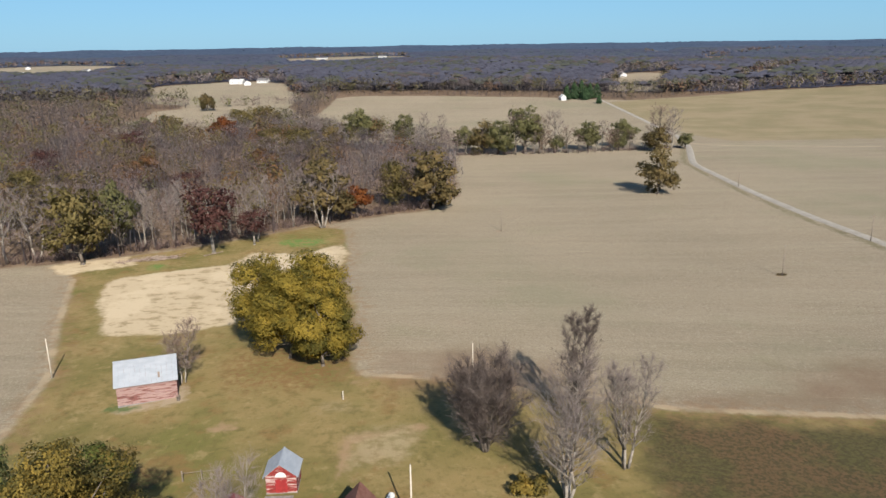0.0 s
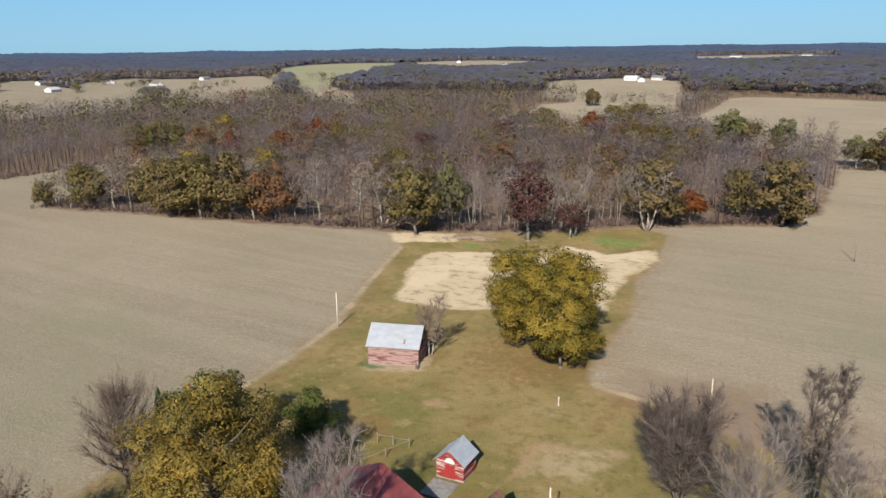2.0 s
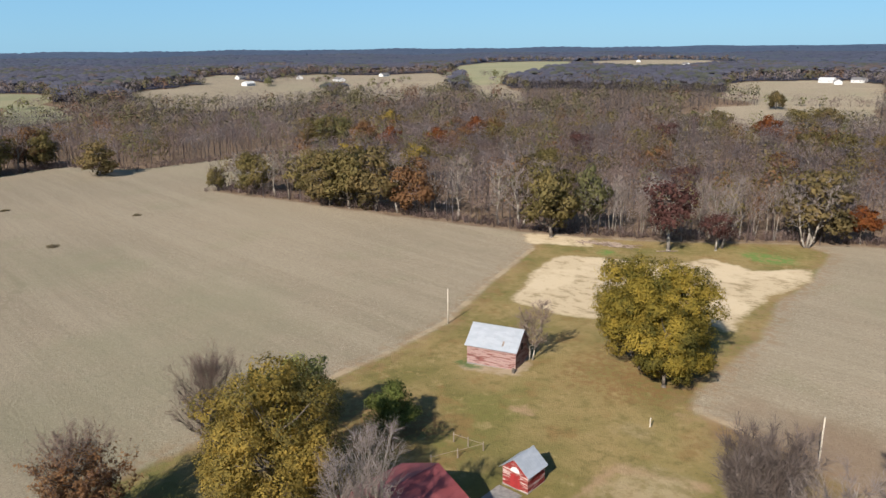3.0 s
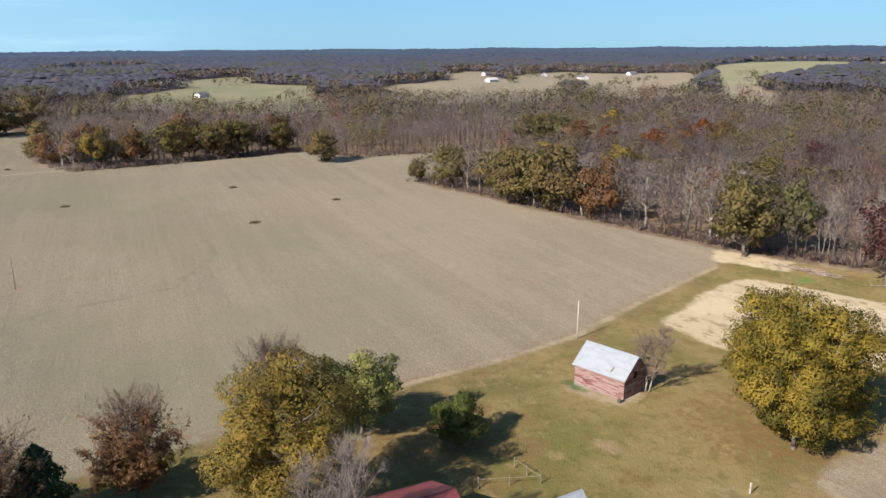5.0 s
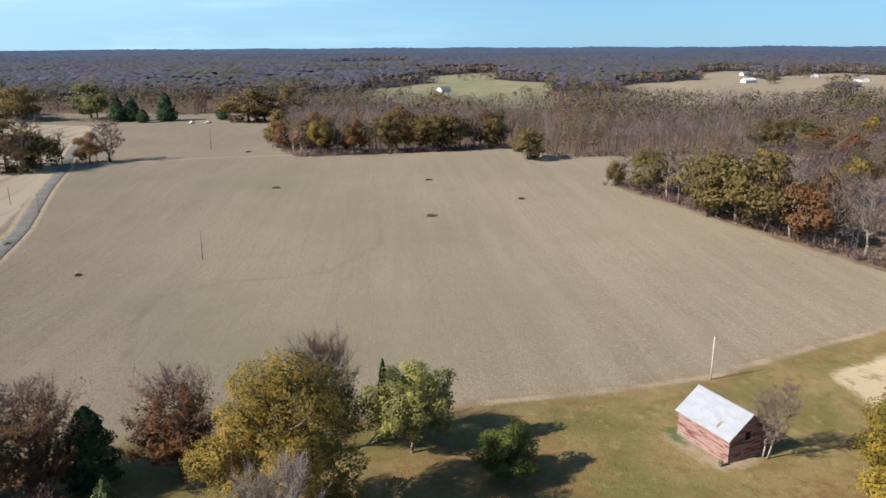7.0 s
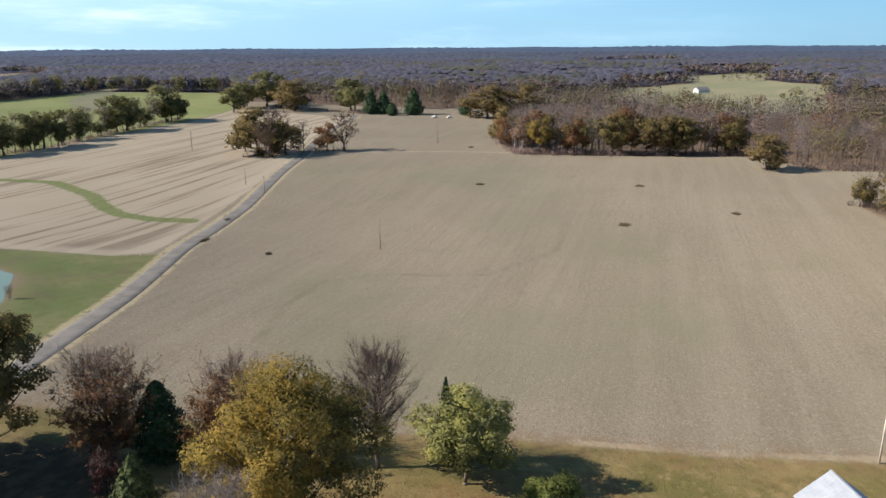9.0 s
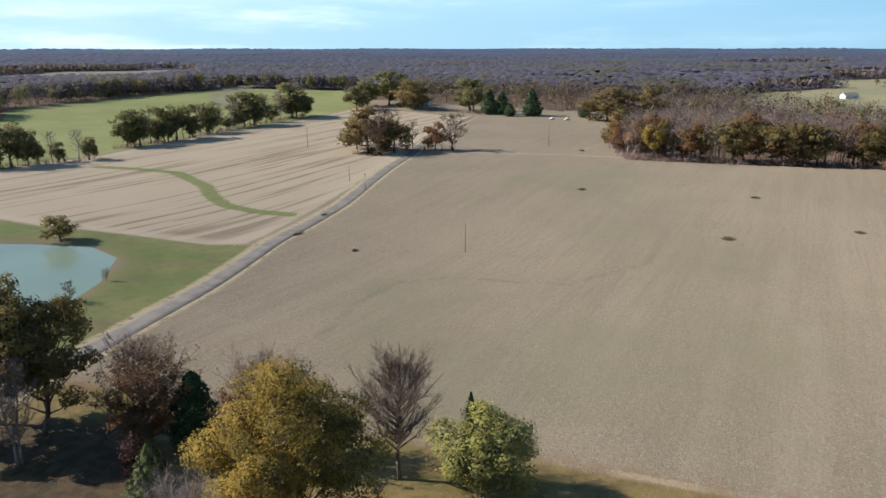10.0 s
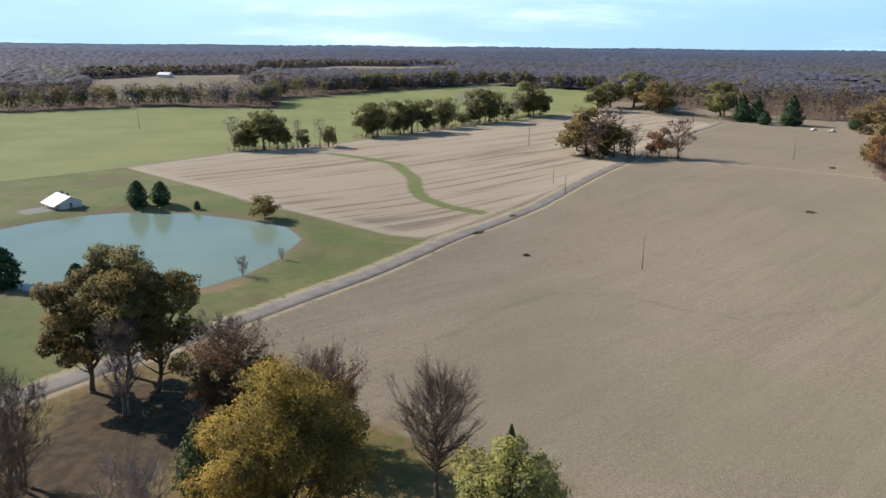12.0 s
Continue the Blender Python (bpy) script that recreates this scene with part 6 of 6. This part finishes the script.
def cottage(name, x, y, turn, w, d, e, r, wall, roof, label, porch=False, chimneys=0, z=None, windows=3, category="house"):
    """A gabled house with its ridge along local y, w wide and d long."""
    ob = thing(name, x, y, z, turn, label=label, category=category)
    for s in (-1, 1):
        part("gable_wall", prism([(-w / 2, -0.6), (w / 2, -0.6), (w / 2, e), (0, r - 0.1), (-w / 2, e)], s * d / 2 - (0.2 if s > 0 else 0), s * d / 2 + (0 if s > 0 else 0.2)), wall, ob)
        part("side_wall", block(s * w / 2 - (0.2 if s > 0 else 0), s * w / 2 + (0 if s > 0 else 0.2), -d / 2 + 0.2, d / 2 - 0.2, -0.6, e), wall, ob)
        over = 0.45 if not (porch and s > 0) else 2.2
        drop = (r - e) / (w / 2) * over
        bm = prism([(0, r), (s * (w / 2 + over), e - drop), (s * (w / 2 + over), e - drop - 0.12), (0, r - 0.12)], -d / 2 - 0.4, d / 2 + 0.4)
        part("roof", bm, roof, ob)
        for i in range(windows):
            yy = -d / 2 + d * (i + 0.5) / windows
            win = part("window", block(s * w / 2 - (0.02 if s > 0 else 0.05), s * w / 2 + (0.05 if s > 0 else 0.02), yy - 0.5, yy + 0.5, 0.9, 2.1), MAT_WHITE, ob)
            part("pane", block(s * w / 2 - (0.0 if s > 0 else 0.07), s * w / 2 + (0.07 if s > 0 else 0.0), yy - 0.42, yy + 0.42, 0.98, 2.02), MAT_GLASS, win)
    door = part("door", block(-0.5, 0.5, d / 2 - 0.02, d / 2 + 0.05, 0.0, 2.05), MAT_GREY_WOOD, ob)
    part("handle", block(0.32, 0.4, d / 2 + 0.05, d / 2 + 0.09, 0.95, 1.05), MAT_METAL, door)
    if porch:
        for i in range(5):
            yy = -d / 2 + 0.3 + i * (d - 0.6) / 4
            part("porch_post", block(w / 2 + 1.75, w / 2 + 1.95, yy - 0.1, yy + 0.1, -0.4, e - (r - e) / (w / 2) * 1.85 - 0.1), MAT_WHITE, ob)
    for i in range(chimneys):
        yy = -d * 0.25 + i * d * 0.42
        part("chimney", block(-0.9, -0.3, yy - 0.3, yy + 0.3, r - 0.9, r + 0.7, 0.04), MAT_BARK, ob)
    return ob


barn()
shed()
cottage("pond_house", -84.6, -152.0, 4, 7.4, 11.0, 2.5, 4.3, MAT_WHITE, MAT_WHITE, "white pond house with a pale metal roof and porch", porch=True, chimneys=2)
# farmhouse: red metal roof, and a brown-shingled wing
cottage("farmhouse", -29.0, 69.8, 0, 13.5, 12.5, 5.6, 8.6, MAT_WHITE, MAT_RED_ROOF, "two-storey farmhouse under a dark red metal roof", chimneys=1, windows=4)
cottage("farmhouse_wing", -14.2, 76.0, 0, 5.2, 6.6, 4.9, 7.9, MAT_WHITE, MAT_BROWN_ROOF, "gabled house wing with a brown shingle roof", windows=2)
cottage("farmhouse_porch", -19.4, 76.4, 90, 4.6, 5.0, 3.4, 5.4, MAT_WHITE, MAT_BROWN_ROOF, "low wing with a brown shingle roof beside the house", windows=1)
FARH = [(-845, 508, 20, 9, 22, 0), (-935, 643, 60, 9, 26, 0), (-855, 657, 80, 10, 40, 0), (-906, 781, 10, 9, 18, 1), (-1000, 979, 40, 10, 24, 0), (-870, 1454, 30, 14, 34, 0), (-292, 925, 85, 10, 22, 0), (-262, 935, 80, 9, 14, 1), (-275, 910, 20, 8, 12, 0), (-752, 1238, 30, 11, 26, 0),
        (189, 985, 10, 10, 16, 1), (-807, 138, 40, 8, 16, 0), (-613, -37, 10, 9, 14, 2), (-798, -484, 70, 12, 22, 0), (-697, -426, 30, 9, 16, 0), (88, 754, 10, 5, 8, 0), (-628, -228, 10, 8, 12, 1), (-1240, 560, 30, 10, 24, 0), (-1320, 420, 70, 10, 20, 0), (-960, 560, 20, 8, 15, 1), (-2240, 350, 20, 24, 60, 0), (-2185, 540, 60, 18, 40, 0),
        (-395, 1975, 80, 16, 60, 0), (-250, 2080, 85, 14, 40, 0), (500, 1130, 20, 12, 20, 2), (395, 1085, 60, 9, 16, 2), (560, 2400, 70, 16, 50, 0), (860, 2180, 80, 14, 44, 0), (-1480, 30, 30, 10, 22, 0), (-1010, 300, 60, 9, 18, 0), (-1900, 640, 10, 12, 30, 0), (-1100, 700, 30, 9, 18, 0), (-430, 1040, 70, 9, 20, 1), (-380, -735, 30, 9, 20, 0), (-690, 1330, 60, 10, 22, 0)]
for i, (x, y, turn, w, d, k) in enumerate(FARH):
    w, d = min(w, 9), min(d, 10 + d * 0.3)
    cottage("house", x, y, turn, w, d, 3.2, 5.6, MAT_WHITE if k < 2 else MAT_BROWN_ROOF, (MAT_WHITE if i % 3 == 0 else MAT_GREY_ROOF, MAT_GREY_ROOF, MAT_BROWN_ROOF)[k], ("white far house with a pale roof" if i % 3 == 0 else "white far house under a grey roof", "white far house with a grey roof", "brown far farmhouse under trees")[k], windows=2)


# ---------------------------------------------------------------- poles, fence, deck, logs, cars
def pole(x, y, h, arm=False, pale=False, r=0.14):
    ob = thing("utility_pole", x, y, label="bleached wooden pole standing in grass" if pale else "wooden utility pole standing at a field edge" if arm else "bare wooden utility pole standing in a tan field", category="utility pole", group="utility poles")
    part("shaft", cylinder((0, 0, -0.5), (0, 0, h), r, r * 0.7, 8), MAT_PALE_POLE if pale else MAT_POLE, ob, smooth=True)
    part("cap", cylinder((0, 0, h), (0, 0, h + 0.18), 0.05, 0.03, 6), MAT_METAL, ob)
    if arm:
        a = part("crossarm", block(-0.9, 0.9, -0.06, 0.06, h - 0.75, h - 0.6), MAT_POLE, ob)
        for xx in (-0.8, 0.8):
            part("insulator", cylinder((xx, 0, h - 0.6), (xx, 0, h - 0.42), 0.06, 0.03, 6), MAT_METAL, a)
    return ob


for x, y, h, arm, pale in ((-82.6, 129.5, 8.2, False, True), (-0.4, 124.0, 7.6, False, True), (9.5, 256.5, 8.6, False, False), (84.7, 198.4, 8.6, False, False), (-184.8, 16.1, 9.4, False, False), (-400, -28.3, 12.6, False, False), (-338, -154, 11, True, False),
                           (-246, -57.7, 7.7, True, False), (-259, -74, 7.2, False, False), (-262, -238, 12.0, False, False), (-208, -391, 13, False, False), (127.2, 235.4, 8.8, True, False), (117.3, 330, 6.0, False, False), (-464, 150, 9.5, False, True), (-8, 80.5, 9.6, False, True)):
    pole(x, y, h, arm, pale, 0.2 if h > 10 else 0.15)


def fence():
    ob = thing("fence", -36.6, 92.6, label="short sagging yard fence with wooden posts and rails", category="fence")
    pts = [(0, 0), (-2.6, -0.6), (-5.2, -1.1), (-1.4, -4.0), (-2.8, -8.0)]
    for x, y in pts:
        part("post", cylinder((x, y, -0.3), (x, y, 1.5), 0.09, 0.08, 7), MAT_POLE, ob)
    for (ax, ay), (bx, by) in ((pts[0], pts[1]), (pts[1], pts[2]), (pts[0], pts[3]), (pts[3], pts[4])):
        for z in (1.2,):
            part("rail", cylinder((ax, ay, z), (bx, by, z - 0.05), 0.035, 0.035, 5), MAT_POLE, ob)


def deck():
    ob = thing("deck", -26.6, 85.6, turn=5, label="grey weathered plank ramp in front of the shed", category="ramp")
    part("joists", block(-1.9, 1.9, -1.9, 1.9, -0.3, 0.1), MAT_GREY_WOOD, ob)
    for i in range(20):
        part("plank", block(-1.95 + i * 0.195, -1.95 + i * 0.195 + 0.18, -2, 2, 0.1, 0.15), MAT_GREY_WOOD, ob)


def brush_pile():
    ob = thing("log_pile", -102, 222, turn=20, label="heap of cut logs and limbs beside the wood", category="log pile")
    g = np.random.default_rng(77)
    for i in range(46):
        x, y, ang, ln = g.normal() * 5.0, g.normal() * 1.3, g.normal() * 0.35, g.uniform(2.5, 7)
        z = 0.15 + abs(g.normal()) * 0.35 * max(0.2, 1 - abs(x) / 9)
        dx, dy, dz = math.cos(ang) * ln / 2, math.sin(ang) * ln / 2, g.normal() * 0.15
        r = g.uniform(0.07, 0.2)
        part("log", cylinder((x - dx, y - dy, max(0.1, z - dz)), (x + dx, y + dy, max(0.1, z + dz)), r, r * 0.7, 6), MAT_LOG, ob)


def post(x, y, h, label):
    ob = thing("marker_post", x, y, label=label, category="post")
    part("shaft", block(-0.09, 0.09, -0.09, 0.09, -0.2, h, 0.02), MAT_PALE_POLE, ob)
    part("cap", block(-0.12, 0.12, -0.12, 0.12, h, h + 0.08, 0.02), MAT_PALE_POLE, ob)


def car(x, y, turn, paint, label):
    ob = thing("pickup_truck", x, y, turn=turn, label=label, category="truck")
    part("body", block(-0.95, 0.95, -2.7, 2.7, 0.45, 1.1, 0.12), paint, ob)
    cab = part("cab", prism([(-0.9, 1.1), (0.9, 1.1), (0.75, 1.85), (-0.75, 1.85)], -0.6, 1.3), paint, ob)
    part("windscreen", block(-0.7, 0.7, 1.29, 1.33, 1.2, 1.75), MAT_GLASS, cab)
    for xx in (-0.85, 0.85):
        for yy in (-1.7, 1.7):
            part("wheel", cylinder((xx - 0.12, yy, 0.38), (xx + 0.12, yy, 0.38), 0.38, 0.38, 12), MAT_RUBBER, ob)


fence()
deck()
brush_pile()
post(-22.9, 116.2, 1.5, "short white marker post on the lawn")
post(-172, -16, 0.9, "short weathered post in the tan field")
post(-154, -47.5, 1.0, "short dark post beside the road")
stump = thing("barrel", -52.7, 117.7, label="rusty steel barrel at the barn's corner", category="barrel")
part("drum", cylinder((0, 0, -0.1), (0, 0, 0.88), 0.3, 0.3, 14), MAT_BARK, stump)
part("rim", cylinder((0, 0, 0.88), (0, 0, 0.92), 0.32, 0.32, 14), MAT_LOG, stump)
car(-559, -78, 70, MAT_WHITE, "white pickup truck parked by the far farmhouse")
car(-561, -66, 60, MAT_WHITE, "white pickup truck parked on far grass")


def weed_patch(x, y, a, b, seed):
    g = np.random.default_rng(seed)
    ob = thing("weed_patch", x, y, label="small dark patch of standing weeds in the tan field", category="weeds", group="weed patches in the field")
    n = 420
    p = np.stack([g.normal(size=n) * a * 0.36, g.normal(size=n) * b * 0.36, np.zeros(n)], 1)
    d = unit(np.array([0, 0, 1.0]) + g.normal(size=(n, 3)) * 0.35)
    v, f = slivers(g, p, d, g.uniform(0.3, 0.9, n), g.uniform(0.1, 0.25, n))
    tagged(mesh_np("stalk", v, f, MAT_WEED, ob), kind="stuff")


for i, (x, y, a, b) in enumerate(((-282, 25, 1.6, 1.8), (-224, 88, 2.4, 2.4), (-292, 91, 1.6, 2.0), (-248, 125, 1.8, 1.8), (-388, -5, 2.6, 1.6), (-205, -50, 1.8, 1.0), (-171, -15, 0.9, 0.9), (-178, -42, 3.5, 0.9), (84.7, 199.0, 1.6, 0.6))):
    weed_patch(x, y, a, b, 200 + i)


def boat():
    ob = thing("rowing_boat", -53.5, -57.0, WATER_Z - 0.05, 35, label="small white rowing boat drawn up on the pond bank", category="boat")
    hull = bmesh.new()
    rings = []
    for t in np.linspace(-1, 1, 7):
        w = 0.65 * math.sqrt(max(0.05, 1 - max(0.0, t) ** 2 * 0.95))
        rings.append([hull.verts.new((w * a, 1.7 * t, z)) for a, z in ((-1, 0.5), (-0.7, 0.1), (0.7, 0.1), (1, 0.5))])
    for a, b in zip(rings, rings[1:]):
        for k in range(3):
            hull.faces.new((a[k], a[k + 1], b[k + 1], b[k]))
    hull.faces.new(rings[0])
    hull.faces.new(rings[-1])
    part("hull", hull, MAT_WHITE, ob)
    for y in (-0.6, 0.4):
        part("bench", block(-0.55, 0.55, y - 0.12, y + 0.12, 0.38, 0.43), MAT_GREY_WOOD, ob)


def sky_glow():
    """Thin high cloud low in the sky, whiter towards the sun's side, on an added blue glow."""
    n = Nodes("cloud_and_sky_glow")
    streak = n.noise(1.0, 5, n.mapped(n.pos, (0.0008, 0.0008, 0.006)), 0.6)
    veil = n.noise(1.0, 2, n.mapped(n.pos, (0.0003, 0.0003, 0.002)))
    side = n.attr("side")
    dens = n.math("ADD", n.math("MULTIPLY", n.fit(streak, 0.44, 0.80), 0.6), n.math("ADD", 0.34, n.math("MULTIPLY", n.fit(veil, 0.3, 0.7), 0.35)))
    f = n.math("MULTIPLY", dens, side, clamp=True)
    # emission added to brighten the visible sky without more sky light below
    glow = n.t.nodes.new("ShaderNodeEmission")
    n.t.links.new(n.mix(f, (0.35, 0.76, 1.06), (0.67, 0.82, 0.91)), glow.inputs["Color"])
    f = n.math("MULTIPLY", n.math("ADD", 0.3, n.math("MULTIPLY", f, 0.7)), n.attr("low"), clamp=True)
    clear = n.t.nodes.new("ShaderNodeBsdfTransparent")
    m = n.t.nodes.new("ShaderNodeMixShader")
    n.t.links.new(f, m.inputs[0])
    n.t.links.new(clear.outputs[0], m.inputs[1])
    n.t.links.new(glow.outputs[0], m.inputs[2])
    n.t.links.new(m.outputs[0], n.out.inputs["Surface"])
    a = np.radians(np.linspace(45, 280, 60))
    zs = np.linspace(20, 700, 12)
    v = np.array([(-20 + 4640 * math.cos(t), 70 + 4640 * math.sin(t), z) for z in zs for t in a])
    f = np.array([(r * 60 + c, r * 60 + c + 1, (r + 1) * 60 + c + 1, (r + 1) * 60 + c) for r in range(11) for c in range(59)])
    ob = mesh_np("backdrop", v, f, n.mat)
    side = np.tile(ramp(np.degrees(a), 160, 215), 12)
    low = np.repeat(1 - ramp(zs, 520, 700), 60)
    for name, d in (("side", side), ("low", low)):
        ob.data.attributes.new(name, "FLOAT", "POINT").data.foreach_set("value", d.astype(np.float32))
    tagged(ob, "thin white cloud with an added blue glow low in the sky", "sky", kind="structure")


boat()
sky_glow()


def dish():
    ob = thing("satellite_dish", -9.6, 80.2, label="white satellite dish on a short post beside the house", category="satellite dish")
    part("mast", cylinder((0, 0, -0.2), (0, 0, 2.2), 0.05, 0.05, 8), MAT_METAL, ob)
    bm = bmesh.new()
    bmesh.ops.create_cone(bm, cap_ends=False, segments=16, radius1=0.15, radius2=0.7, depth=0.28)
    bmesh.ops.transform(bm, matrix=pose(0, -0.15, 2.5, 55, 0, -30), verts=bm.verts)
    part("bowl", bm, MAT_WHITE, ob)


dish()
tank = thing("propane_tank", -11.5, 85.8, turn=80, label="white propane tank standing beside the house", category="tank")
part("vessel", cylinder((-1.2, 0, 0.75), (1.2, 0, 0.75), 0.5, 0.5, 16), MAT_WHITE, tank, smooth=False)
for x in (-0.7, 0.7):
    part("leg", block(x - 0.08, x + 0.08, -0.35, 0.35, -0.1, 0.35), MAT_METAL, tank)
part("dome", cylinder((0, 0, 1.22), (0, 0, 1.42), 0.18, 0.14, 12), MAT_METAL, tank)
